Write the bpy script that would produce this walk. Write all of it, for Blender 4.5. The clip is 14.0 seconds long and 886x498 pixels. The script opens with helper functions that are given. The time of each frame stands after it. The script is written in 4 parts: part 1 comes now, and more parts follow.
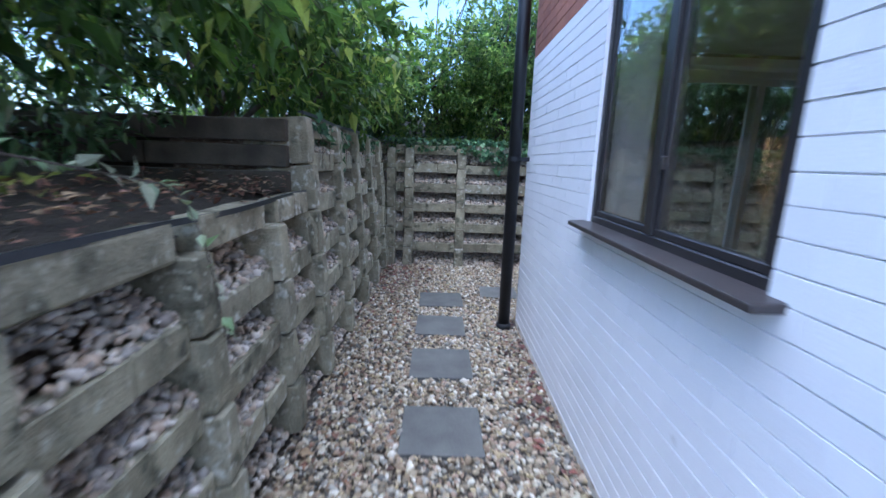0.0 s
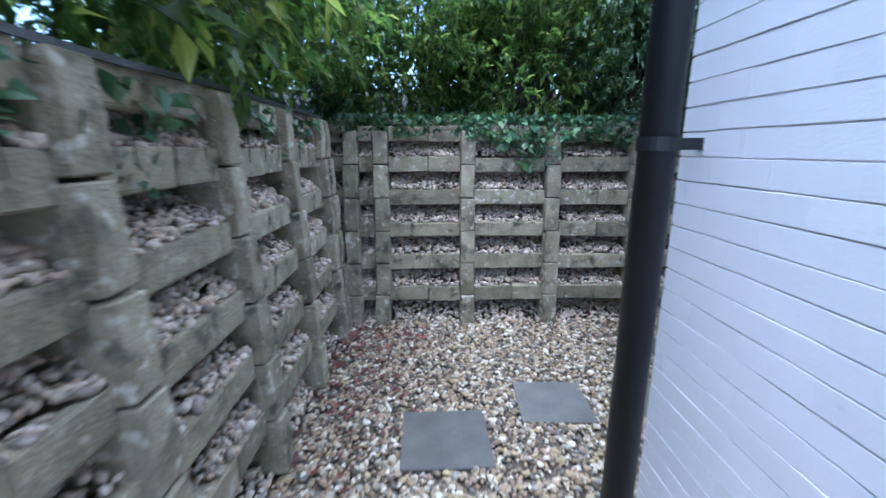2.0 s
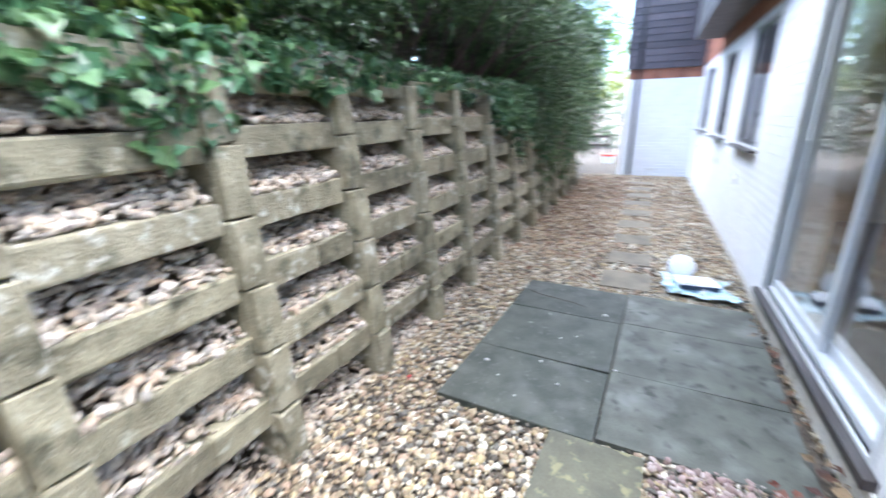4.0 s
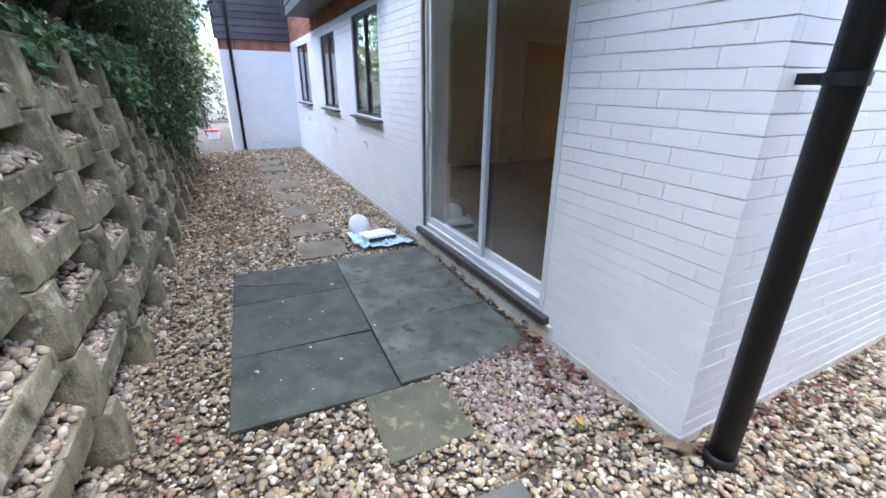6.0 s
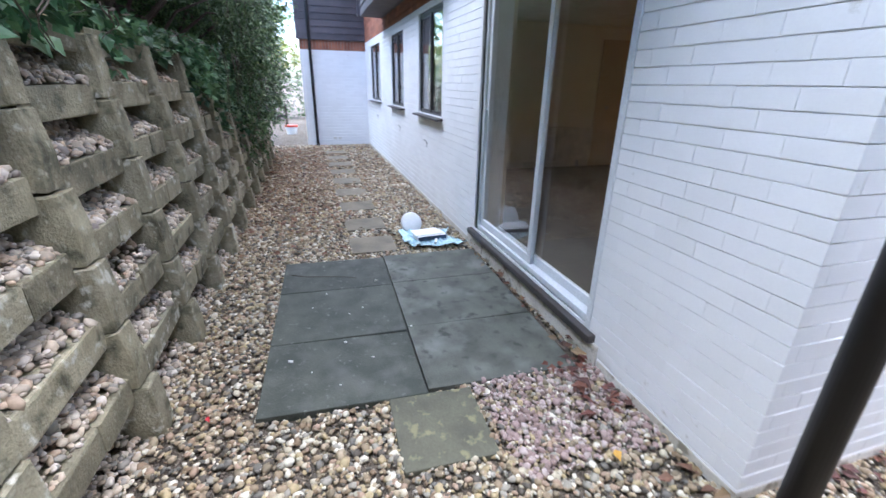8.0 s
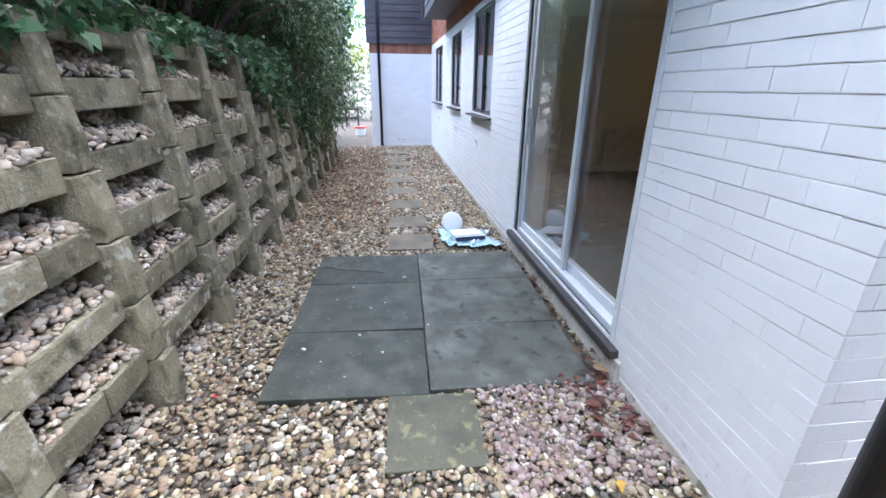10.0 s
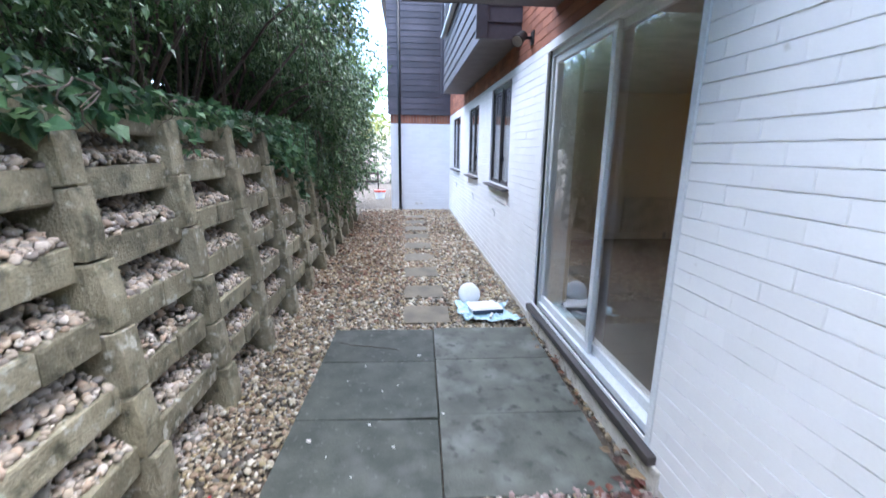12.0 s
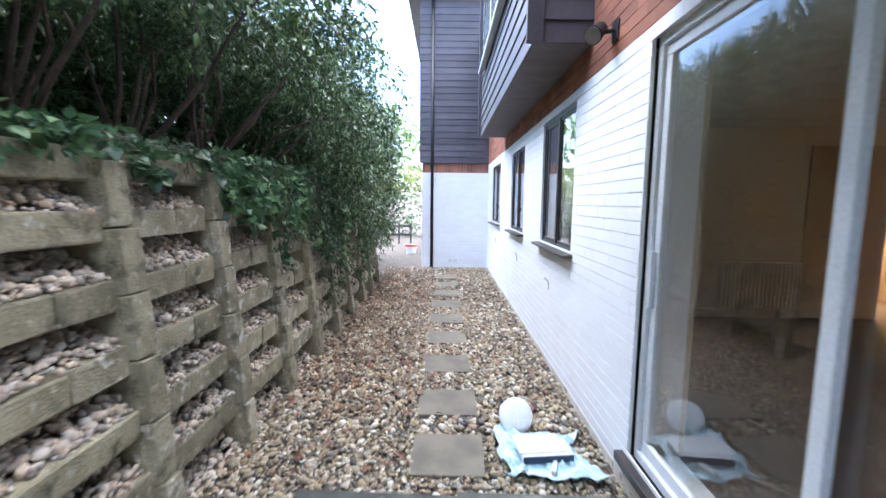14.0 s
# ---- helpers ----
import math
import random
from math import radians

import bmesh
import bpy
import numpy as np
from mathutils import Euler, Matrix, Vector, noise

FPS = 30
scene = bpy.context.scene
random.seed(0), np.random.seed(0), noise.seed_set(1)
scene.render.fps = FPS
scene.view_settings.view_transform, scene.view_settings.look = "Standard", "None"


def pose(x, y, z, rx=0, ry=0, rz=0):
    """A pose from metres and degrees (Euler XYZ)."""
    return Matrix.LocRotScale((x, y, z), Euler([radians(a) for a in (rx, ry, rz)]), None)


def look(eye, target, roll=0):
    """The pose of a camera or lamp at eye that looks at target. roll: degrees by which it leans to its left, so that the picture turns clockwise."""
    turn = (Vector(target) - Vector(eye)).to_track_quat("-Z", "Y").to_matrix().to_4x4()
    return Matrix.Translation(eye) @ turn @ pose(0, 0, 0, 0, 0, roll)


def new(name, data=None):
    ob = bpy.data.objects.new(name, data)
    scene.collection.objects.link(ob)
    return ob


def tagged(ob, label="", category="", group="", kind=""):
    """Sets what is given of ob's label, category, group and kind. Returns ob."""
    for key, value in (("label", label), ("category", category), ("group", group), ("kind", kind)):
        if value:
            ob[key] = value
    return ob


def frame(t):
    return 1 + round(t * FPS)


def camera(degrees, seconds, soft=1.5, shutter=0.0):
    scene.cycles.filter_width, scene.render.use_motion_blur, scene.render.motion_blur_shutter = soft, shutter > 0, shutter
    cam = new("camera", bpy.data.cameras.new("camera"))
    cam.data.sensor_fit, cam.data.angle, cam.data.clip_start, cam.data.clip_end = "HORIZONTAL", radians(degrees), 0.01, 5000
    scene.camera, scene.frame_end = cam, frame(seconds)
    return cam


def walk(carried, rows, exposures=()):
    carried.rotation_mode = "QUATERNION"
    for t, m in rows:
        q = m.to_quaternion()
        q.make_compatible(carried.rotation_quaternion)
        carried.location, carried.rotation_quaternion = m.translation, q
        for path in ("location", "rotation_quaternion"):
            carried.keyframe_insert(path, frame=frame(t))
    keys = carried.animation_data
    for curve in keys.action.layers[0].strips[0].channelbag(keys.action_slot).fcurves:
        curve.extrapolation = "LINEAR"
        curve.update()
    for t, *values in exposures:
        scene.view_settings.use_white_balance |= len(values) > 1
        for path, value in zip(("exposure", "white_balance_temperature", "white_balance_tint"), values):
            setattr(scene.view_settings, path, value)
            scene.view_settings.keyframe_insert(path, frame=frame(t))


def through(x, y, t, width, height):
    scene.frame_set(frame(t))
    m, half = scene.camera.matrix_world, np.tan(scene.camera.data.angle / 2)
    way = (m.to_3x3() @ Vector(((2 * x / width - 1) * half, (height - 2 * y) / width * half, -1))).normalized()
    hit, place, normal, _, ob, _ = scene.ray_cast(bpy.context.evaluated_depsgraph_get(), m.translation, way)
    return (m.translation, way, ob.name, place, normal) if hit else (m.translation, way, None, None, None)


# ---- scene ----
cam = camera(93.0, 14.0, shutter=0.5)
PATH = [
    (0, (-0.106, -0.256, 1.568), (-0.083, 1.702, 1.16), 2.0),
    (0.5, (-0.107, 0.388, 1.591), (-0.089, 2.346, 1.18), 0.9),
    (1, (-0.108, 1.022, 1.61), (-0.065, 2.978, 1.197), 0.9),
    (1.5, (-0.115, 1.671, 1.601), (-0.122, 3.624, 1.169), 0.3),
    (2, (-0.133, 2.303, 1.593), (-0.074, 4.248, 1.132), 0.1),
    (2.5, (-0.17, 2.887, 1.511), (0.07, 4.81, 1.016), 0.4),
    (3, (-0.273, 3.525, 1.501), (0.321, 5.344, 0.919), -0.1),
    (3.5, (-0.211, 4.089, 1.47), (0.949, 5.606, 0.876), -0.6),
    (4, (-0.186, 4.62, 1.555), (1.53, 5.447, 0.948), -1.1),
    (4.2, (-0.147, 4.747, 1.543), (1.688, 5.267, 0.941), -1.5),
    (6.3, (-0.175, 5.359, 1.583), (1.479, 4.506, 0.848), 0.9),
    (6.5, (-0.198, 5.346, 1.553), (1.465, 4.507, 0.825), 1.0),
    (7, (-0.217, 5.317, 1.579), (1.468, 4.543, 0.83), 1.3),
    (7.5, (-0.209, 5.259, 1.585), (1.516, 4.578, 0.838), 0.9),
    (8, (-0.123, 5.178, 1.559), (1.655, 4.626, 0.828), 1.1),
    (8.2, (-0.112, 5.104, 1.555), (1.691, 4.623, 0.836), 1.0),
    (10.5, (-0.146, 4.852, 1.497), (1.708, 4.622, 0.784), 0.5),
    (11, (-0.167, 4.831, 1.518), (1.703, 4.606, 0.846), 0.5),
    (11.5, (-0.147, 4.827, 1.519), (1.758, 4.624, 0.942), 0.6),
    (12, (0.007, 4.859, 1.61), (1.946, 4.688, 1.152), 0.6),
    (12.5, (0.246, 4.864, 1.632), (2.21, 4.742, 1.278), 0.4),
    (13, (0.576, 4.81, 1.576), (2.552, 4.742, 1.277), 0.4),
    (13.5, (0.994, 4.705, 1.598), (2.976, 4.703, 1.336), 0.4),
    (14, (1.454, 4.709, 1.587), (3.441, 4.716, 1.365), 0.6),
]
walk(cam, [(t, look(eye, target, roll)) for t, eye, target, roll in PATH],
     exposures=[(0.0, 1.95, 4900, 12), (0.5, 2.3, 4850, 12), (1.5, 2.3, 4900, 12), (2.5, 2.5, 4950, 10), (3.5, 3.4, 5650, 10), (4.2, 3.3, 5700, 10), (6.3, 2.65, 5650, 12), (8.5, 2.75, 5650, 12), (11.0, 2.9, 5650, 12), (12.5, 3.03, 5700, 12), (14.0, 3.15, 5800, 12)])

# ---- world, sun ----
world = bpy.data.worlds.new("overcast_sky")
scene.world = world
world.use_nodes = True
wn = world.node_tree.nodes
sky = wn.new("ShaderNodeTexSky")
sky.sky_type = "NISHITA"
sky.sun_disc = False
sky.sun_elevation, sky.sun_rotation = radians(66), radians(200)
sky.air_density, sky.dust_density, sky.ozone_density = 1.0, 2.0, 1.0
wn["Background"].inputs["Strength"].default_value = 0.15
world.node_tree.links.new(sky.outputs["Color"], wn["Background"].inputs["Color"])
sun = new("sun", bpy.data.lights.new("sun", "SUN"))
sun.data.energy, sun.data.angle, sun.data.color = 1.9, radians(90), (1.0, 0.98, 0.95)
sun.matrix_world = look((6.0, 4.0, 20), (0, 0, 0))
scene.view_settings.exposure = 0.0


# ---- materials ----
def mat(name, a, b=None, rough=0.85, scale=6.0, fine=70.0, bump=0.25, depth=0.004, rand=0.0, island=False, metal=0.0,
        spots=None, spot_scale=18.0, spot_at=0.62, spot_soft=0.1, coat=0.0, lichen=None, lichen_scale=22.0, lichen_at=0.6, speck=(0.78, 1.2)):
    """A surface with two scales of variation, optional stains, and variation from piece to piece."""
    m = bpy.data.materials.new(name)
    m.use_nodes = True
    nt = m.node_tree
    n, l = nt.nodes, nt.links
    bsdf = n["Principled BSDF"]
    geo = n.new("ShaderNodeNewGeometry")
    big = n.new("ShaderNodeTexNoise")
    big.inputs["Scale"].default_value, big.inputs["Detail"].default_value = scale, 5.0
    small = n.new("ShaderNodeTexNoise")
    small.inputs["Scale"].default_value, small.inputs["Detail"].default_value = fine, 3.0
    for tex in (big, small):
        l.new(geo.outputs["Position"], tex.inputs["Vector"])
    ramp = n.new("ShaderNodeValToRGB")
    ramp.color_ramp.elements[0].position, ramp.color_ramp.elements[1].position = 0.35, 0.68
    ramp.color_ramp.elements[0].color = (*a, 1)
    ramp.color_ramp.elements[1].color = (*(b or [c * 0.75 for c in a]), 1)
    l.new(big.outputs["Fac"], ramp.inputs["Fac"])
    colour = ramp.outputs["Color"]
    grain = n.new("ShaderNodeMapRange")
    grain.inputs["To Min"].default_value, grain.inputs["To Max"].default_value = speck
    l.new(small.outputs["Fac"], grain.inputs["Value"])
    hsv = n.new("ShaderNodeHueSaturation")
    l.new(grain.outputs["Result"], hsv.inputs["Value"])
    l.new(colour, hsv.inputs["Color"])
    colour = hsv.outputs["Color"]
    if rand:
        vary = n.new("ShaderNodeMapRange")
        vary.inputs["To Min"].default_value, vary.inputs["To Max"].default_value = 1 - rand, 1 + rand
        if island:
            l.new(geo.outputs["Random Per Island"], vary.inputs["Value"])
        else:
            info = n.new("ShaderNodeObjectInfo")
            l.new(info.outputs["Random"], vary.inputs["Value"])
        hv = n.new("ShaderNodeHueSaturation")
        l.new(vary.outputs["Result"], hv.inputs["Value"])
        l.new(colour, hv.inputs["Color"])
        colour = hv.outputs["Color"]
    for tone, grain_size, at, soft in ((spots, spot_scale, spot_at, spot_soft), (lichen, lichen_scale, lichen_at, 0.12)):
        if not tone:
            continue
        st = n.new("ShaderNodeTexNoise")
        st.inputs["Scale"].default_value, st.inputs["Detail"].default_value = grain_size, 7.0
        l.new(geo.outputs["Position"], st.inputs["Vector"])
        sr = n.new("ShaderNodeMapRange")
        sr.inputs["From Min"].default_value, sr.inputs["From Max"].default_value = at, at + soft
        l.new(st.outputs["Fac"], sr.inputs["Value"])
        mx = n.new("ShaderNodeMix")
        mx.data_type = "RGBA"
        l.new(sr.outputs["Result"], mx.inputs["Factor"])
        l.new(colour, mx.inputs["A"])
        mx.inputs["B"].default_value = (*tone, 1)
        colour = mx.outputs["Result"]
    l.new(colour, bsdf.inputs["Base Color"])
    bsdf.inputs["Roughness"].default_value, bsdf.inputs["Metallic"].default_value = rough, metal
    bsdf.inputs["Coat Weight"].default_value = coat
    if bump:
        bp = n.new("ShaderNodeBump")
        bp.inputs["Strength"].default_value, bp.inputs["Distance"].default_value = bump, depth
        l.new(small.outputs["Fac"], bp.inputs["Height"])
        l.new(bp.outputs["Normal"], bsdf.inputs["Normal"])
    return m


def pebble_mat(name, colours, rough=0.75):
    """Stones whose colour changes from one to the next."""
    m = bpy.data.materials.new(name)
    m.use_nodes = True
    n, l = m.node_tree.nodes, m.node_tree.links
    bsdf = n["Principled BSDF"]
    geo = n.new("ShaderNodeNewGeometry")
    ramp = n.new("ShaderNodeValToRGB")
    ramp.color_ramp.interpolation = "CONSTANT"
    els = ramp.color_ramp.elements
    while len(els) < len(colours):
        els.new(0.5)
    for i, c in enumerate(colours):
        els[i].position = i / len(colours)
        els[i].color = (*c, 1)
    l.new(geo.outputs["Random Per Island"], ramp.inputs["Fac"])
    tex = n.new("ShaderNodeTexNoise")
    tex.inputs["Scale"].default_value, tex.inputs["Detail"].default_value = 90.0, 4.0
    l.new(geo.outputs["Position"], tex.inputs["Vector"])
    mr = n.new("ShaderNodeMapRange")
    mr.inputs["To Min"].default_value, mr.inputs["To Max"].default_value = 0.7, 1.25
    l.new(tex.outputs["Fac"], mr.inputs["Value"])
    hsv = n.new("ShaderNodeHueSaturation")
    l.new(mr.outputs["Result"], hsv.inputs["Value"])
    l.new(ramp.outputs["Color"], hsv.inputs["Color"])
    l.new(hsv.outputs["Color"], bsdf.inputs["Base Color"])
    bsdf.inputs["Roughness"].default_value = rough
    return m


def leaf_mat(name, colours, rough=0.45, through=0.25):
    """Leaves: colour from leaf to leaf, a waxy gloss, and light that comes through the blade."""
    m = pebble_mat(name, colours, rough)
    n, l = m.node_tree.nodes, m.node_tree.links
    bsdf, out = n["Principled BSDF"], n["Material Output"]
    geo = n["Geometry"]
    clump = n.new("ShaderNodeTexNoise")
    clump.inputs["Scale"].default_value, clump.inputs["Detail"].default_value = 2.2, 3.0
    l.new(geo.outputs["Position"], clump.inputs["Vector"])
    span = n.new("ShaderNodeMapRange")
    span.inputs["From Min"].default_value, span.inputs["From Max"].default_value = 0.3, 0.7
    span.inputs["To Min"].default_value, span.inputs["To Max"].default_value = 0.6, 1.5
    l.new(clump.outputs["Fac"], span.inputs["Value"])
    tone = n.new("ShaderNodeHueSaturation")
    l.new(span.outputs["Result"], tone.inputs["Value"])
    l.new(bsdf.inputs["Base Color"].links[0].from_socket, tone.inputs["Color"])
    l.new(tone.outputs["Color"], bsdf.inputs["Base Color"])
    trans = n.new("ShaderNodeBsdfTranslucent")
    l.new(tone.outputs["Color"], trans.inputs["Color"])
    mix = n.new("ShaderNodeMixShader")
    mix.inputs["Fac"].default_value = through
    l.new(bsdf.outputs["BSDF"], mix.inputs[1])
    l.new(trans.outputs["BSDF"], mix.inputs[2])
    l.new(mix.outputs["Shader"], out.inputs["Surface"])
    return m


def glass_mat(name, tint=(0.93, 0.96, 0.96)):
    m = bpy.data.materials.new(name)
    m.use_nodes = True
    b = m.node_tree.nodes["Principled BSDF"]
    b.inputs["Base Color"].default_value = (*tint, 1)
    b.inputs["Transmission Weight"].default_value, b.inputs["Roughness"].default_value, b.inputs["IOR"].default_value = 1.0, 0.0, 1.5
    return m


def glow_mat(name, colour, strength):
    m = bpy.data.materials.new(name)
    m.use_nodes = True
    b = m.node_tree.nodes["Principled BSDF"]
    b.inputs["Emission Color"].default_value, b.inputs["Emission Strength"].default_value = (*colour, 1), strength
    return m


WHITE = mat("white_masonry_paint", (0.82, 0.82, 0.83), (0.78, 0.78, 0.785), rough=0.6, speck=(0.96, 1.03), scale=1.7, fine=120, bump=0.35, depth=0.003, rand=0.025,
            spots=(0.55, 0.53, 0.5), spot_scale=14, spot_at=0.71)
WHITE_J = mat("white_painted_joints", (0.82, 0.82, 0.83), (0.78, 0.78, 0.785), rough=0.6, speck=(0.96, 1.03), scale=1.7, fine=120, bump=0.35, depth=0.003, rand=0.025,
              island=True, spots=(0.55, 0.53, 0.5), spot_scale=14, spot_at=0.71)
PLINTH = mat("grimy_render", (0.66, 0.63, 0.57), (0.5, 0.46, 0.38), scale=5, spots=(0.26, 0.23, 0.18), spot_scale=9, spot_at=0.57, lichen=(0.14, 0.12, 0.09), lichen_scale=30, lichen_at=0.63)
RED = mat("red_brick", (0.36, 0.14, 0.08), (0.26, 0.10, 0.06), scale=4, fine=90, rand=0.25, island=True, bump=0.4)
MORTAR = mat("brown_mortar", (0.32, 0.27, 0.22), rough=0.95)
CRIB = mat("weathered_concrete", (0.29, 0.262, 0.172), (0.165, 0.148, 0.094), scale=7, fine=80, rand=0.22, bump=0.7, depth=0.01, speck=(0.65, 1.3),
           spots=(0.06, 0.058, 0.034), spot_scale=9, spot_at=0.54, spot_soft=0.16, lichen=(0.38, 0.36, 0.27), lichen_scale=22, lichen_at=0.58)
CRIB_PALE = mat("limed_concrete", (0.33, 0.30, 0.205), (0.2, 0.178, 0.112), scale=8, fine=80, rand=0.2, bump=0.7, depth=0.01, speck=(0.65, 1.3),
                spots=(0.07, 0.068, 0.04), spot_scale=9, spot_at=0.55, spot_soft=0.16, lichen=(0.48, 0.46, 0.38), lichen_scale=17, lichen_at=0.56)
SLAB_DARK = mat("dark_damp_paving", (0.036, 0.041, 0.031), (0.068, 0.073, 0.056), scale=6.0, fine=110, rough=0.7, rand=0.14, bump=0.5, speck=(0.65, 1.3),
                spots=(0.10, 0.102, 0.088), spot_scale=4.2, spot_at=0.54, spot_soft=0.25, lichen=(0.13, 0.132, 0.115), lichen_scale=26, lichen_at=0.62)
SLAB_PALE = mat("streaked_paving", (0.06, 0.064, 0.05), (0.11, 0.113, 0.09), scale=5.2, fine=110, rough=0.7, rand=0.14, bump=0.5, speck=(0.65, 1.3),
                spots=(0.19, 0.19, 0.172), spot_scale=3.6, spot_at=0.51, spot_soft=0.25, lichen=(0.04, 0.045, 0.034), lichen_scale=12, lichen_at=0.58)
SLAB_GREY = mat("grey_paving", (0.125, 0.122, 0.108), (0.085, 0.083, 0.075), scale=5, fine=90, rough=0.75, rand=0.1, bump=0.4)
SLAB_TAN = mat("tan_paving", (0.18, 0.152, 0.108), (0.115, 0.099, 0.072), scale=5, fine=90, rough=0.8, rand=0.12, bump=0.4)
SLAB_MOSS = mat("lichened_paving", (0.12, 0.115, 0.075), (0.08, 0.078, 0.055), scale=6, fine=80, rough=0.8, bump=0.4,
                spots=(0.21, 0.19, 0.10), spot_scale=16, spot_at=0.55)
# return stretchers: overhead shade and dirt both put into the dark colour
CRIB_SHADE_DIRT = mat("shaded_dirty_concrete", (0.085, 0.072, 0.05), (0.04, 0.034, 0.025), scale=6, fine=60, rand=0.16, bump=0.5, depth=0.006)
SOIL = mat("dark_soil", (0.032, 0.025, 0.017), (0.05, 0.04, 0.027), scale=9, fine=60, rough=0.95, bump=0.8, depth=0.02, spots=(0.05, 0.06, 0.02), spot_scale=3, spot_at=0.6)
BED = mat("gravel_bed", (0.16, 0.125, 0.09), (0.08, 0.062, 0.045), scale=30, fine=120, rough=0.9, bump=1.0, depth=0.02, spots=(0.3, 0.26, 0.2), spot_scale=60, spot_at=0.58)
BLACK = mat("black_plastic", (0.005, 0.006, 0.008), rough=0.5, bump=0.05)
FRAME_DARK = mat("dark_brown_window_frame", (0.03, 0.026, 0.026), (0.022, 0.02, 0.02), rough=0.4, bump=0.1)
SILL = mat("brown_sill", (0.055, 0.045, 0.042), (0.035, 0.03, 0.028), rough=0.4, bump=0.15)
ALU = mat("white_aluminium", (0.72, 0.74, 0.76), (0.66, 0.68, 0.7), rough=0.35, bump=0.05)
CLAD = mat("dark_stained_boards", (0.065, 0.055, 0.062), (0.045, 0.038, 0.044), scale=3, fine=40, rough=0.55, rand=0.25, bump=0.4)
SOFFIT = mat("brown_soffit", (0.13, 0.11, 0.105), (0.10, 0.085, 0.08), rough=0.7, bump=0.1)
GLASS = glass_mat("window_glass")
GLASS_GREY = glass_mat("grey_window_glass", (0.84, 0.89, 0.87))
CARPET = mat("grey_brown_carpet", (0.15, 0.125, 0.105), (0.12, 0.1, 0.085), rough=0.95, scale=3, fine=150, bump=0.6)
INNER = mat("cream_inner_wall", (0.66, 0.59, 0.48), (0.62, 0.55, 0.45), rough=0.8, scale=2, bump=0.1)
CEIL = mat("white_ceiling", (0.72, 0.7, 0.66), rough=0.9, bump=0.05)
PAINTWOOD = mat("white_gloss_wood", (0.6, 0.54, 0.46), rough=0.4, bump=0.05)
DOORWOOD = mat("cream_painted_door", (0.48, 0.38, 0.27), (0.43, 0.34, 0.24), rough=0.5, scale=3, bump=0.1)
METAL = mat("dull_metal", (0.4, 0.4, 0.4), rough=0.4, metal=0.9, bump=0.05)
BARK = mat("brown_bark", (0.09, 0.07, 0.05), (0.05, 0.04, 0.03), scale=12, fine=50, rough=0.9, bump=0.8, depth=0.01)
SHEET = mat("pale_blue_plastic", (0.42, 0.62, 0.70), (0.6, 0.74, 0.78), rough=0.35, scale=9, bump=0.2)
PLASTIC = mat("white_plastic", (0.82, 0.83, 0.84), (0.76, 0.77, 0.78), rough=0.35, bump=0.03)
NAVY = mat("dark_blue_card", (0.03, 0.05, 0.10), rough=0.5, bump=0.05)
MEMBRANE = mat("black_membrane", (0.02, 0.02, 0.02), rough=0.4, bump=0.3)
PEBBLE = pebble_mat("mixed_gravel", [(0.34, 0.275, 0.175), (0.19, 0.15, 0.094), (0.48, 0.42, 0.305), (0.27, 0.203, 0.125), (0.14, 0.127, 0.105), (0.38, 0.30, 0.20),
                                     (0.60, 0.55, 0.44), (0.23, 0.16, 0.098), (0.30, 0.273, 0.22), (0.38, 0.30, 0.165), (0.085, 0.07, 0.052), (0.33, 0.232, 0.158)])
PINK = pebble_mat("pinkish_gravel", [(0.340, 0.248, 0.218), (0.255, 0.176, 0.156), (0.391, 0.312, 0.281), (0.204, 0.144, 0.125), (0.306, 0.216, 0.195), (0.425, 0.352, 0.320)])
COBBLE = pebble_mat("pale_infill_stone", [(0.460, 0.392, 0.306), (0.340, 0.284, 0.216), (0.550, 0.490, 0.414), (0.400, 0.304, 0.216), (0.280, 0.255, 0.216), (0.500, 0.412, 0.306), (0.220, 0.186, 0.153)])
LAUREL = leaf_mat("laurel_leaf", [(0.065, 0.12, 0.022), (0.095, 0.17, 0.03), (0.045, 0.085, 0.02), (0.15, 0.24, 0.04), (0.075, 0.14, 0.028), (0.30, 0.36, 0.07)], 0.3, 0.6)
HEDGE = leaf_mat("hedge_leaf", [(0.062, 0.115, 0.045), (0.10, 0.17, 0.065), (0.04, 0.078, 0.032), (0.15, 0.22, 0.095), (0.085, 0.145, 0.07)], 0.26, 0.12)
LIME = leaf_mat("bright_hedge_leaf", [(0.12, 0.20, 0.04), (0.18, 0.28, 0.055), (0.08, 0.15, 0.035), (0.26, 0.34, 0.075), (0.07, 0.13, 0.03)], 0.3, 0.7)
IVY = leaf_mat("ivy_leaf", [(0.05, 0.12, 0.053), (0.075, 0.165, 0.075), (0.036, 0.085, 0.04), (0.115, 0.21, 0.09), (0.095, 0.17, 0.065)], 0.36, 0.25)
YELLOW = leaf_mat("yellow_green_leaf", [(0.22, 0.24, 0.04), (0.16, 0.20, 0.04), (0.28, 0.28, 0.06)], 0.5, 0.4)
LITTER = leaf_mat("fallen_leaf", [(0.13, 0.06, 0.035), (0.20, 0.10, 0.05), (0.09, 0.045, 0.03), (0.17, 0.085, 0.05), (0.16, 0.11, 0.06), (0.25, 0.17, 0.09)], 0.7, 0.1)
REDLEAF = leaf_mat("red_fallen_leaf", [(0.15, 0.05, 0.035), (0.11, 0.04, 0.03), (0.20, 0.08, 0.05), (0.09, 0.035, 0.025)], 0.65, 0.15)


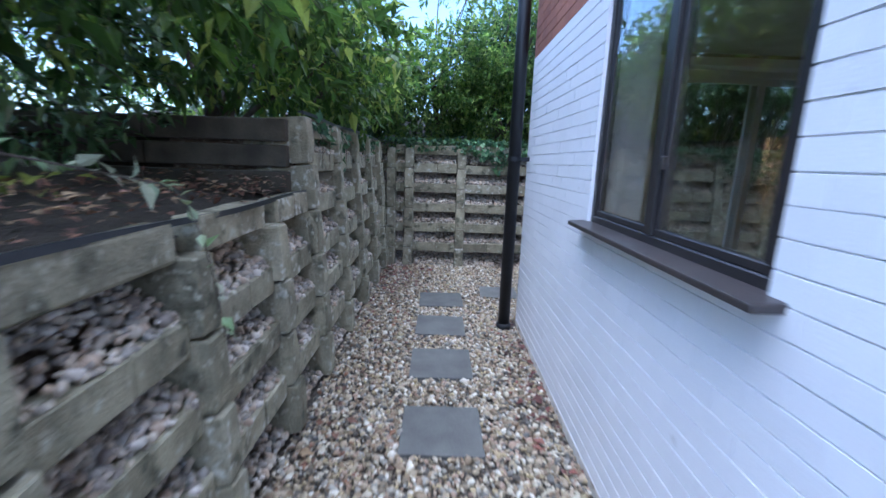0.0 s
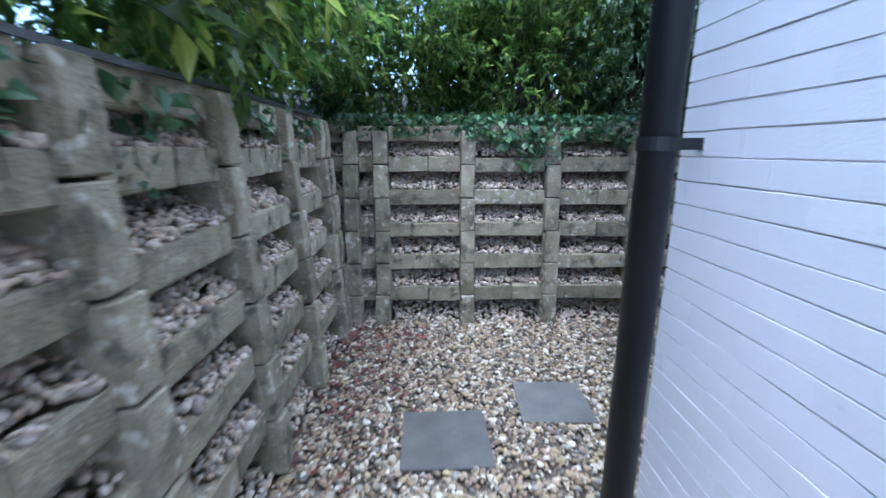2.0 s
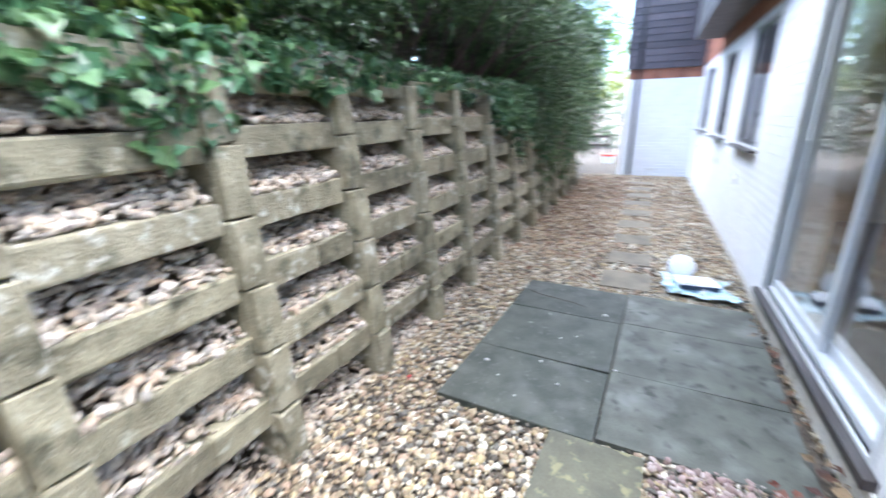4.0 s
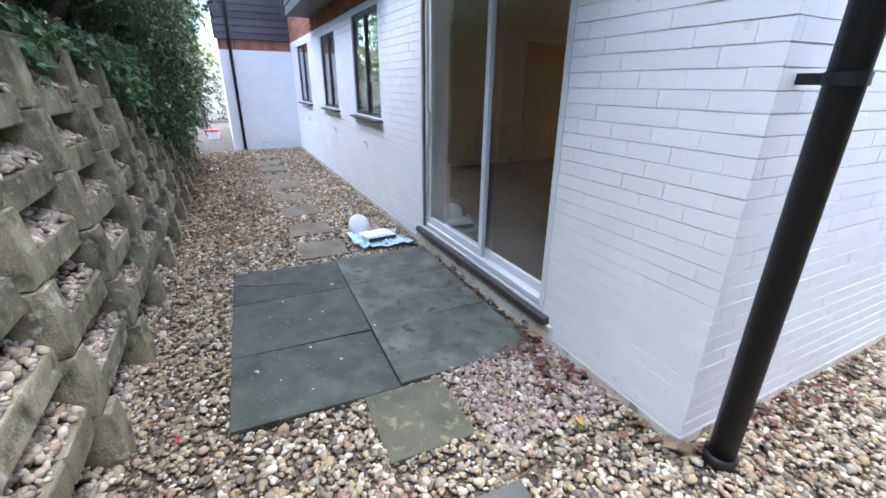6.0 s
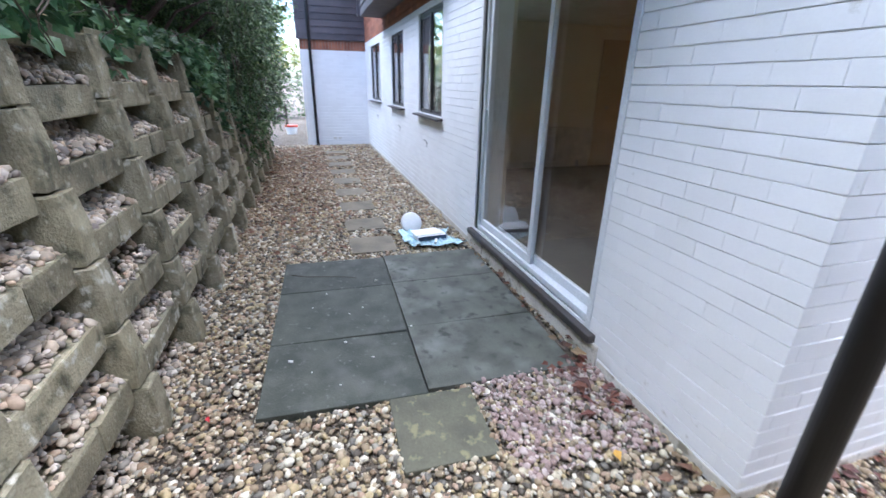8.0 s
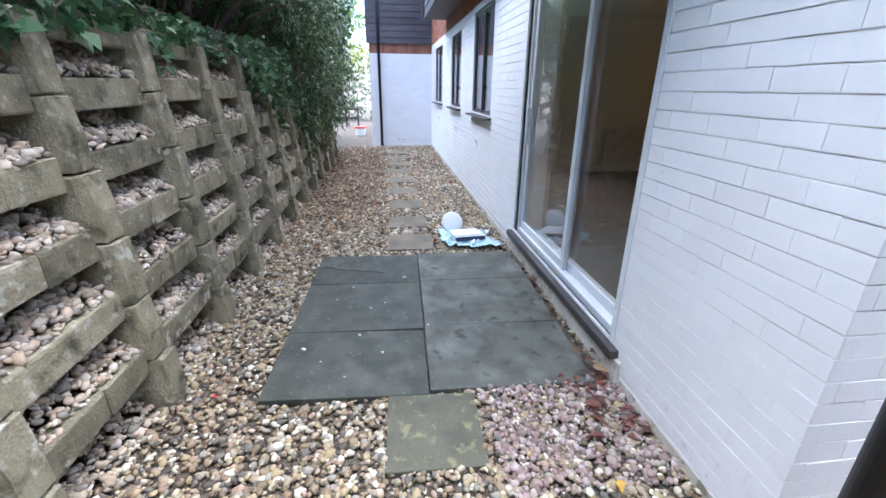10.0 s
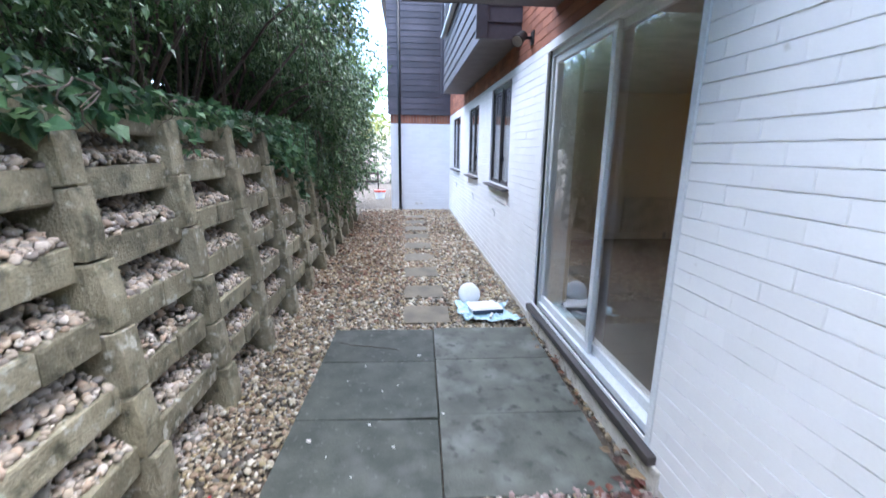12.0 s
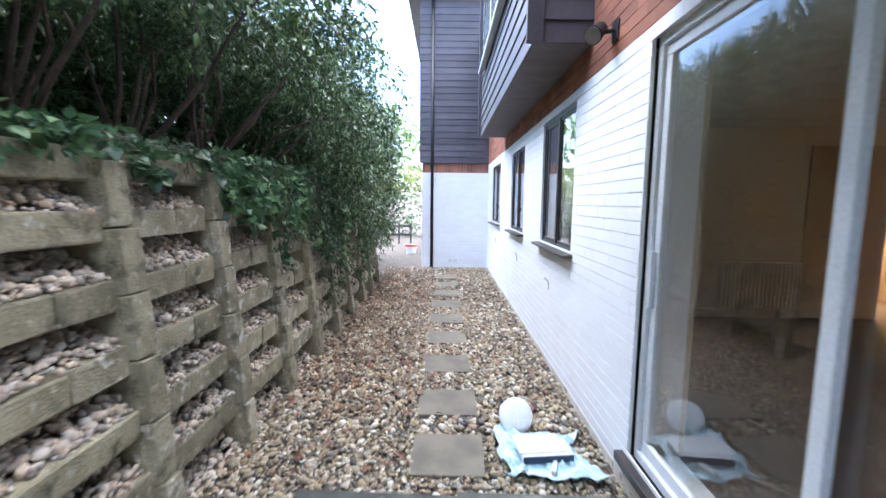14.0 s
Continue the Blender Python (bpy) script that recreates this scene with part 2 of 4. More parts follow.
# ---- building helpers ----
def obj(name, bm, material, parent=None, label="", smooth=False):
    me = bpy.data.meshes.new(name)
    bmesh.ops.recalc_face_normals(bm, faces=bm.faces)
    bm.to_mesh(me)
    bm.free()
    me.materials.append(material)
    if smooth:
        me.shade_smooth()
    ob = new(name, me)
    if parent is not None:
        ob.parent = parent
    if label:
        tagged(ob, label)
    return ob


def part(name, bm, material, parent, label="", smooth=False):
    return obj(name, bm, material, parent, label, smooth)


def thing(name, label, category, at=(0, 0, 0), turn=0.0, group="", kind=""):
    e = new(name)
    e.matrix_basis = pose(*at, 0, 0, turn)
    e.empty_display_size = 0.1
    return tagged(e, label, category, group, kind)


def add_box(bm, x0, x1, y0, y1, z0, z1, bevel=0.0, seg=1):
    got = bmesh.ops.create_cube(bm, size=1.0)
    vs = got["verts"]
    for v in vs:
        v.co = Vector((x0 + (v.co.x + 0.5) * (x1 - x0), y0 + (v.co.y + 0.5) * (y1 - y0), z0 + (v.co.z + 0.5) * (z1 - z0)))
    if bevel:
        edges = list({e for v in vs for e in v.link_edges})
        bmesh.ops.bevel(bm, geom=edges, offset=bevel, segments=seg, affect="EDGES", profile=0.6)
    return bm


def box(x0, x1, y0, y1, z0, z1, bevel=0.0, seg=1):
    return add_box(bmesh.new(), x0, x1, y0, y1, z0, z1, bevel, seg)


def add_tube(bm, points, radius, sides=10, end=None):
    """A round bar along points; end: the radius at the far end."""
    end = radius if end is None else end
    rings = []
    pts = [Vector(p) for p in points]
    for i, p in enumerate(pts):
        d = (pts[min(i + 1, len(pts) - 1)] - pts[max(i - 1, 0)]).normalized()
        a = d.cross(Vector((0, 0, 1)) if abs(d.z) < 0.9 else Vector((1, 0, 0))).normalized()
        b = d.cross(a)
        r = radius + (end - radius) * i / max(1, len(pts) - 1)
        rings.append([bm.verts.new(p + r * (math.cos(2 * math.pi * k / sides) * a + math.sin(2 * math.pi * k / sides) * b)) for k in range(sides)])
    for r0, r1 in zip(rings, rings[1:]):
        for k in range(sides):
            bm.faces.new((r0[k], r0[(k + 1) % sides], r1[(k + 1) % sides], r1[k]))
    bm.faces.new(rings[0])
    bm.faces.new(rings[-1][::-1])
    return bm


def tube(points, radius, sides=10, end=None):
    return add_tube(bmesh.new(), points, radius, sides, end)


def soup(name, verts, tris, material, parent=None, smooth=True):
    """One mesh out of many small pieces, from arrays."""
    me = bpy.data.meshes.new(name)
    verts, tris = np.asarray(verts, dtype=np.float32), np.asarray(tris, dtype=np.int32)
    me.vertices.add(len(verts))
    me.vertices.foreach_set("co", verts.ravel())
    me.loops.add(tris.size)
    me.loops.foreach_set("vertex_index", tris.ravel())
    me.polygons.add(len(tris))
    me.polygons.foreach_set("loop_start", np.arange(0, tris.size, 3, dtype=np.int32))
    me.polygons.foreach_set("use_smooth", np.full(len(tris), smooth))
    me.update(calc_edges=True)
    me.materials.append(material)
    ob = new(name, me)
    if parent is not None:
        ob.parent = parent
    return ob


RNG = np.random.default_rng(7)
PHI = (1 + 5 ** 0.5) / 2
ICO_V = np.array([(-1, PHI, 0), (1, PHI, 0), (-1, -PHI, 0), (1, -PHI, 0), (0, -1, PHI), (0, 1, PHI), (0, -1, -PHI), (0, 1, -PHI),
                  (PHI, 0, -1), (PHI, 0, 1), (-PHI, 0, -1), (-PHI, 0, 1)]) / (1 + PHI ** 2) ** 0.5
ICO_F = np.array([(0, 11, 5), (0, 5, 1), (0, 1, 7), (0, 7, 10), (0, 10, 11), (1, 5, 9), (5, 11, 4), (11, 10, 2), (10, 7, 6), (7, 1, 8),
                  (3, 9, 4), (3, 4, 2), (3, 2, 6), (3, 6, 8), (3, 8, 9), (4, 9, 5), (2, 4, 11), (6, 2, 10), (8, 6, 7), (9, 8, 1)])


def turns(n, tilt):
    """n turn matrices: any heading, leaning by about tilt radians."""
    h, a, b = RNG.uniform(0, 2 * np.pi, n), RNG.normal(0, tilt, n), RNG.normal(0, tilt, n)
    ch, sh, ca, sa, cb, sb = np.cos(h), np.sin(h), np.cos(a), np.sin(a), np.cos(b), np.sin(b)
    rz = np.zeros((n, 3, 3)); rz[:, 0, 0], rz[:, 0, 1], rz[:, 1, 0], rz[:, 1, 1], rz[:, 2, 2] = ch, -sh, sh, ch, 1
    rx = np.zeros((n, 3, 3)); rx[:, 0, 0], rx[:, 1, 1], rx[:, 1, 2], rx[:, 2, 1], rx[:, 2, 2] = 1, ca, -sa, sa, ca
    ry = np.zeros((n, 3, 3)); ry[:, 1, 1], ry[:, 0, 0], ry[:, 0, 2], ry[:, 2, 0], ry[:, 2, 2] = 1, cb, sb, -sb, cb
    return rx @ ry @ rz


def pebbles(name, places, size, material, parent=None, tilt=0.35, spread=0.35, flat=(0.45, 0.75)):
    """Rounded, uneven stones at the places (n x 3)."""
    n = len(places)
    s = size * np.clip(RNG.lognormal(0, spread, n), 0.5, 2.0)
    dims = np.stack([s, s * RNG.uniform(0.6, 0.95, n), s * RNG.uniform(flat[0], flat[1], n)], 1) / 2
    v = ICO_V[None] * (1 + RNG.uniform(-0.16, 0.16, (n, 12, 1))) * dims[:, None]
    v = np.einsum("nij,nkj->nki", turns(n, tilt), v) + np.asarray(places)[:, None]
    f = ICO_F[None] + 12 * np.arange(n)[:, None, None]
    return soup(name, v.reshape(-1, 3), f.reshape(-1, 3), material, parent)


LEAF_V = np.array([(0, 0, 0), (-0.5, 0.38, 0.10), (0.5, 0.38, 0.10), (0, 0.45, 0), (0, 1, -0.14)])
LEAF_F = np.array([(0, 2, 3), (0, 3, 1), (3, 2, 4), (1, 3, 4)])


def leaves(name, places, ways, length, width, material, parent=None, spread=0.25, lift=0.3):
    """Folded leaf blades that start at the places and point along the ways."""
    n = len(places)
    d = np.asarray(ways) / np.linalg.norm(ways, axis=1)[:, None]
    up = np.tile((0.0, 0.0, 1.0), (n, 1)) + RNG.normal(0, lift, (n, 3))
    side = np.cross(d, up)
    side /= np.linalg.norm(side, axis=1)[:, None] + 1e-9
    nor = np.cross(side, d)
    s = length * np.clip(RNG.lognormal(0, spread, n), 0.5, 1.8)
    v = (LEAF_V[None, :, 0:1] * width / length * side[:, None] + LEAF_V[None, :, 1:2] * d[:, None] + LEAF_V[None, :, 2:3] * nor[:, None]) * s[:, None, None]
    v = v + np.asarray(places)[:, None]
    f = LEAF_F[None] + 5 * np.arange(n)[:, None, None]
    return soup(name, v.reshape(-1, 3), f.reshape(-1, 3), material, parent, smooth=False)


def sprays(centres, ways, count, reach):
    """Leaf bases and directions for sprigs: each sprig is a short stem with leaves set round it."""
    n = len(centres)
    ways = np.asarray(ways) / np.linalg.norm(ways, axis=1)[:, None]
    t = np.tile(np.linspace(0.05, 1, count), (n, 1)) + RNG.uniform(-0.04, 0.04, (n, count))
    p = np.asarray(centres)[:, None] + t[:, :, None] * reach * ways[:, None]
    w = ways[:, None] * 0.55 + RNG.normal(0, 0.55, (n, count, 3)) + np.array((0, 0, -0.08))
    return p.reshape(-1, 3), w.reshape(-1, 3)


def litter(name, places, length, material, parent=None):
    n = len(places)
    w = RNG.normal(0, 1, (n, 3)) * (1, 1, 0.15)
    return leaves(name, places, w, length, length * 0.62, material, parent, 0.3, 0.25)


# ---- ground ----
bm = bmesh.new()
bmesh.ops.create_grid(bm, x_segments=8, y_segments=8, size=400.0)
bmesh.ops.translate(bm, verts=bm.verts, vec=(0, 0, -0.012))
ground = tagged(obj("ground", bm, BED), "brown gravelly ground that runs round the house", "ground", kind="structure")

SX, BY = 0.69, 3.68       # faces of the side wall and of the garden wall
ZW = 2.475                # top of the white paint


# ---- walls of the house ----
def pieces(u0, u1, z0, z1, holes):
    """The rectangles left of a wall when the holes are cut out of it."""
    us = sorted({u0, u1, *[h for hole in holes for h in hole[:2] if u0 < h < u1]})
    zs = sorted({z0, z1, *[h for hole in holes for h in hole[2:] if z0 < h < z1]})
    for a, b in zip(us, us[1:]):
        for c, d in zip(zs, zs[1:]):
            mu, mz = (a + b) / 2, (c + d) / 2
            if not any(h[0] < mu < h[1] and h[2] < mz < h[3] for h in holes):
                yield a, b, c, d


def wall(name, along, face, deep, u0, u1, z0, z1, holes, material, label):
    """A wall with real openings: along 'x' or 'y', its outer face and its inner face."""
    bm = bmesh.new()
    lo, hi = min(face, deep), max(face, deep)
    for a, b, c, d in pieces(u0, u1, z0, z1, holes):
        if along == "x":
            add_box(bm, a, b, lo, hi, c, d)
        else:
            add_box(bm, lo, hi, a, b, c, d)
    bmesh.ops.remove_doubles(bm, verts=bm.verts, dist=1e-5)
    return tagged(obj(name, bm, material), label, "wall", kind="structure")


def bond(u0, u1, z0, z1, holes, length=0.225, course=0.075, joint=0.0042):
    """Stretcher bond: (start, end, bottom, top) of each brick, cut at the holes."""
    row, z = 0, z0
    while z < z1 - 0.02:
        u = u0 - (length / 2 if row % 2 else 0.0)
        while u < u1:
            a, b, c, d = max(u, u0), min(u + length - 0.0004, u1), z, min(z + course - joint, z1)
            if b - a > 0.012:
                cut = [(a, b)]
                for h in holes:
                    if h[2] < (c + d) / 2 < h[3]:
                        cut = [q for p in cut for q in ((p[0], min(p[1], h[0])), (max(p[0], h[1]), p[1])) if q[1] - q[0] > 0.012]
                for p in cut:
                    yield p[0], p[1], c, d
            u += length
        z += course
        row += 1


def brick_soup(name, rects, place, material, parent, proud=0.0068):
    """Bricks that stand proud of their joints, as one mesh."""
    rects = np.array(rects)
    n = len(rects)
    a, b, c, d = rects.T
    w = proud + RNG.uniform(-0.0005, 0.0005, n)
    j = RNG.uniform(-0.0015, 0.0015, (n, 4))
    slope = 0.0008 + 0.003 * RNG.random(n) ** 3
    e = 0.0004 + 0.3 * np.abs(j)
    uu = np.stack([a, b, b, a, a + e[:, 0], b - e[:, 1], b - e[:, 1], a + e[:, 0]], 1)
    zz = np.stack([c, c, d, d, c + j[:, 2] * 0.8, c + j[:, 2] * 0.6, d - slope + j[:, 3], d - slope + j[:, 3]], 1)
    ww = np.stack([np.full(n, -0.0015)] * 2 + [np.full(n, -0.0015)] * 2 + [w] * 4, 1)
    v = place(uu, zz, ww)
    f = np.array([(4, 5, 6), (4, 6, 7), (0, 1, 5), (0, 5, 4), (1, 2, 6), (1, 6, 5), (2, 3, 7), (2, 7, 6), (3, 0, 4), (3, 4, 7)])
    f = f[None] + 8 * np.arange(n)[:, None, None]
    ob = soup(name, v.reshape(-1, 3), f.reshape(-1, 3), material, parent, smooth=False)
    return tagged(ob, kind="stuff")


def on_side(u, z, w):      # the side wall looks towards -x
    return np.stack([SX - w, u, z], -1)


def on_back(u, z, w):      # the garden wall looks towards +y
    return np.stack([u, BY + w, z], -1)


WIN_S = (0.70, 1.97, 1.275, 2.43)
DOOR = (1.69, 3.65, 0.20, 2.41)
WINS = [(4.85, 5.95, 1.17, 2.40), (6.97, 8.02, 1.17, 2.36), (9.30, 10.65, 1.17, 2.36)]
BACK_HOLES = [DOOR, *WINS]

wall_side = wall("wall_side", "y", SX, SX + 0.28, -3.0, BY, 0, ZW, [WIN_S], WHITE_J, "white-painted brick house wall beside the gravel path")
wall_back = wall("wall_garden", "x", BY, BY - 0.28, SX + 0.28, 11.6, 0, ZW, BACK_HOLES, WHITE_J, "white-painted brick garden wall of the house")
upper_side = wall("wall_side_upper", "y", SX, SX + 0.28, -3.0, BY, ZW, 5.3, [], MORTAR, "bare red brick upper wall of the house")
upper_back = wall("wall_garden_upper", "x", BY, BY - 0.28, SX + 0.28, 11.6, ZW, 5.3, [], MORTAR, "bare red brick upper wall above the white paint")
END_X = 11.6
wall_end = wall("wall_end", "y", END_X, END_X + 0.28, BY, 5.26, 0, 2.28, [], WHITE_J, "white-painted end wall that closes the path")
wall_end_up = wall("wall_end_upper", "y", END_X, END_X + 0.28, BY, 5.26, 2.28, 6.2, [], MORTAR, "upper end wall behind the dark boards")
wall_wing = wall("wall_wing", "x", 5.26, 4.98, END_X + 0.28, 18.0, 0, 6.2, [], WHITE_J, "white side wall of the far wing")
# the far sides that close the house
bm = bmesh.new()
add_box(bm, SX + 0.28, 11.88, -3.0, -2.72, 0, 5.3)
add_box(bm, 11.6, 11.88, -2.72, 3.40, 0, 5.3)
tagged(obj("wall_closing", bm, WHITE_J), "plain outer walls that close the house", "wall", kind="structure")
bm = bmesh.new()
add_box(bm, 0.5, 12.2, -3.4, 3.85, 5.3, 5.42)
add_box(bm, 11.4, 18.0, 3.4, 5.6, 6.2, 6.35)
tagged(obj("roof", bm, SOFFIT), "dark flat eaves and roof of the house", "roof", kind="structure")

# ---- the room behind the glass ----
FL = 0.20
bm = box(0.97, 6.6, -2.72, 3.40, FL - 0.1, FL)
tagged(obj("floor", bm, CARPET), "grey-brown carpet of the empty room", "floor", kind="structure")
bm = box(6.6, 9.0, -2.72, 3.40, FL - 0.1, FL)
tagged(obj("floor_hall", bm, CARPET), "grey-brown carpet of the hall", "floor", kind="structure")
bm = box(0.97, 9.0, -2.72, 3.40, 2.50, 2.56)
tagged(obj("ceiling", bm, CEIL), "plain white ceiling of the room", "ceiling", kind="structure")
HALL = (-1.48, -0.66, FL, 2.27)
bm = bmesh.new()
for a, b, c, d in pieces(-2.72, 3.40, FL, 2.50, [HALL]):
    add_box(bm, 6.6, 6.72, a, b, c, d)
tagged(obj("wall_inner", bm, INNER), "cream inner wall with a doorway to the hall", "wall", kind="structure")
bm = bmesh.new()
add_box(bm, 0.972, 0.984, 2.1, 3.4, FL, 2.50)
add_box(bm, 0.972, 0.984, -2.72, 0.6, FL, 2.50)
add_box(bm, 0.972, 0.984, 0.6, 2.1, FL, 1.2)
add_box(bm, 0.972, 6.6, -2.718, -2.70, FL, 2.50)
add_box(bm, 7.5, 7.6, -2.70, 3.38, FL, 2.50)
add_box(bm, 3.70, 4.8, 3.34, 3.398, FL, 2.50)
add_box(bm, 6.0, 6.6, 3.385, 3.398, FL, 2.50)
tagged(obj("wall_lining", bm, INNER), "cream plaster on the inner sides of the outer walls", "wall", kind="structure")
bm = bmesh.new()
add_box(bm, 6.575, 6.598, -0.55, 3.38, FL, FL + 0.11, 0.004)
add_box(bm, 6.575, 6.598, -2.70, -1.5, FL, FL + 0.11, 0.004)
tagged(obj("baseboard", bm, PAINTWOOD), "white skirting board along the inner wall", "skirting", kind="structure")
bulb = new("hall_light", bpy.data.lights.new("hall_light", "POINT"))
bulb.data.energy, bulb.data.color, bulb.data.shadow_soft_size = 26, (1.0, 0.62, 0.28), 0.08
bulb.location = (7.15, -1.15, 2.2)
lampth = thing("ceiling_lamp", "round glowing warm ceiling lamp in the hall", "lamp", (7.15, -1.15, 2.5))
bm = bmesh.new()
bmesh.ops.create_cone(bm, cap_ends=True, segments=24, radius1=0.11, radius2=0.13, depth=0.05, matrix=Matrix.Translation((0, 0, -0.025)))
part("shade", bm, glow_mat("warm_lamp_glow", (1.0, 0.6, 0.25), 3.0), lampth)
bm = tube([(0, 0, -0.006), (0, 0, 0.0)], 0.14, 20)
part("ceiling_plate", bm, PAINTWOOD, lampth)

# inner door leaf that stands open, and the radiator
leaf = thing("inner_door", "plain cream inner door standing open by the wall", "door", (6.56, -0.62, FL), 178)
part("door_leaf", box(-0.02, 0.02, -0.95, 0, 0.005, 2.1, 0.003), DOORWOOD, leaf)
bm = tube([(0.02, -0.76, 1.02), (0.045, -0.76, 1.02), (0.05, -0.76, 1.02), (0.08, -0.76, 1.02)], 0.013, 12, 0.03)
part("door_knob", bm, METAL, leaf, "round metal knob")
hd = thing("hall_door", "closed cream four-panel door across the lit hall", "door", (7.497, -2.0, FL), 0)
part("door_leaf", box(-0.03, 0.0, 0.0, 0.80, 0.005, 2.02, 0.003), DOORWOOD, hd)
for a in (0.1, 0.45):
    for c, d in ((0.2, 0.85), (1.02, 1.85)):
        part("door_panel", box(-0.042, -0.0305, a, a + 0.25, c, d, 0.008, 2), DOORWOOD, hd)
for a, b, c, d in ((-0.08, -0.01, 0.005, 2.1), (0.81, 0.88, 0.005, 2.1), (-0.01, 0.81, 2.03, 2.1)):
    part("architrave", box(-0.02, 0.0, a, b, c, d, 0.004), PAINTWOOD, hd)
rad = thing("radiator", "white ribbed panel radiator on the inner wall", "radiator", (6.55, 0.85, FL + 0.12))
part("back_panel", box(-0.03, 0.0, -0.5, 0.5, 0, 0.58, 0.008), PAINTWOOD, rad)
rib = box(-0.042, -0.031, -0.012, 0.012, 0.03, 0.55, 0.004)
first = part("rib", rib, PAINTWOOD, rad)
for i in range(1, 20):
    o = new("rib", first.data)
    o.parent = rad
    o.location = (0, -0.475 + 0.05 * i, 0)
first.location = (0, -0.475, 0)
part("wall_bracket", box(-0.0, 0.05, -0.3, -0.26, -0.12, 0.5), METAL, rad)


# ---- windows ----
def window(name, label, at, turn, width, height, mull, sill_out=0.09, depth=0.06, glazing=GLASS):
    """A dark-framed casement set in its opening, x along the wall, -y outwards; mull: where the mullion stands (0 to 1)."""
    w = thing(name, label, "window", at, turn, kind="structure")
    f = 0.042
    bm = bmesh.new()
    for x0, x1, z0, z1 in ((0, width, 0, f), (0, width, height - f, height), (0, f, f, height - f), (width - f, width, f, height - f)):
        add_box(bm, x0, x1, 0.012, 0.012 + depth, z0, z1, 0.004)
    part("window_frame", bm, FRAME_DARK, w)
    m = mull * width
    part("mullion", box(m - 0.028, m + 0.028, 0.008, 0.012 + depth, f, height - f, 0.004), FRAME_DARK, w)
    s = 0.03
    for x0, x1 in ((f, m - 0.028), (m + 0.028, width - f)):
        bm = bmesh.new()
        for a, b, c, d in ((x0, x1, f, f + s), (x0, x1, height - f - s, height - f), (x0, x0 + s, f + s, height - f - s), (x1 - s, x1, f + s, height - f - s)):
            add_box(bm, a, b, 0.020, 0.060, c, d, 0.004)
        sash = part("sash", bm, FRAME_DARK, w)
        pane = part("pane", box(x0 + s - 0.005, x1 - s + 0.005, 0.027, 0.032, f + s - 0.005, height - f - s + 0.005), glazing, sash)
        pane.visible_shadow = False
        inner = part("pane", box(x0 + s - 0.005, x1 - s + 0.005, 0.046, 0.051, f + s - 0.005, height - f - s + 0.005), GLASS, sash)
        inner.visible_shadow = False
    part("handle", box(m + 0.045, m + 0.06, -0.002, 0.02, 0.25 * height, 0.25 * height + 0.05, 0.003), FRAME_DARK, w)
    bm = box(-0.06, width + 0.06, -sill_out, 0.075, -0.022, 0.013, 0.006, 2)
    for v in bm.verts:
        if v.co.z > -0.002 and v.co.y < 0:
            v.co.z -= 0.012
    part("window_sill", bm, SILL, w)
    return w


window("window_side", "dark-framed two-light window with a brown sill in white brick", (SX, WIN_S[1], WIN_S[2]), -90, WIN_S[1] - WIN_S[0], WIN_S[3] - WIN_S[2], 0.49, glazing=GLASS_GREY)
for k, h in enumerate(WINS):
    window(f"window_{k + 1}", "dark-framed two-light window with a brown sill in white brick", (h[1], BY, h[2]), 180, h[1] - h[0], h[3] - h[2], 0.5)

# ---- sliding patio door ----
door = thing("door_patio", "white-framed sliding patio door with two tall glass panes", "door", (DOOR[1], BY, DOOR[2]), 180, kind="structure")
DW, DH = DOOR[1] - DOOR[0], DOOR[3] - DOOR[2]
bm = bmesh.new()
for x0, x1, z0, z1 in ((0, DW, 0.0, 0.05), (0, DW, DH - 0.05, DH), (0, 0.04, 0.05, DH - 0.05), (DW - 0.04, DW, 0.05, DH - 0.05)):
    add_box(bm, x0, x1, 0.03, 0.13, z0, z1, 0.003)
add_box(bm, DW - 0.05, DW - 0.004, -0.010, 0.028, 0.0, DH, 0.003)
part("outer_frame", bm, ALU, door)
bm = bmesh.new()
for x0, x1, z0, z1 in ((-0.012, 0.0, 0, DH), (DW, DW + 0.012, 0, DH)):
    add_box(bm, x0, x1, 0.012, 0.06, z0, z1, 0.002)
part("seal", bm, BLACK, door)
for x0, x1, y in ((0.04, DW / 2 + 0.095, 0.05), (DW / 2 - 0.005, DW - 0.04, 0.09)):
    bm = bmesh.new()
    t = 0.055
    for a, b, c, d in ((x0, x1, 0.05, 0.12), (x0, x1, DH - 0.05 - t, DH - 0.05), (x0, x0 + t, 0.12, DH - 0.05 - t), (x1 - t, x1, 0.12, DH - 0.05 - t)):
        add_box(bm, a, b, y, y + 0.035, c, d, 0.004)
    sash = part("sliding_sash", bm, ALU, door)
    pane = part("pane", box(x0 + t - 0.006, x1 - t + 0.006, y + 0.014, y + 0.020, 0.114, DH - 0.05 - t + 0.006), GLASS, sash)
    pane.visible_shadow = False
part("door_pull", box(0.045, 0.075, 0.022, 0.05, 0.85, 1.15, 0.004), ALU, door)
bm = box(-0.06, DW + 0.06, -0.055, 0.1, -0.05, 0.0, 0.006, 2)
part("threshold", bm, SILL, door, "dark sloping threshold")
bm = box(DOOR[0] - 0.1, DOOR[1] + 0.12, BY, BY + 0.024, 0.0, 0.15, 0.004)
tagged(obj("trim_plinth", bm, PLINTH), "grimy rendered strip under the patio door", "plinth", kind="structure")
bm = bmesh.new()
add_box(bm, 3.78, 11.6, BY, BY + 0.009, 0.0, 0.06, 0.003)
add_box(bm, SX - 0.009, 1.585, BY, BY + 0.009, 0.0, 0.06, 0.003)
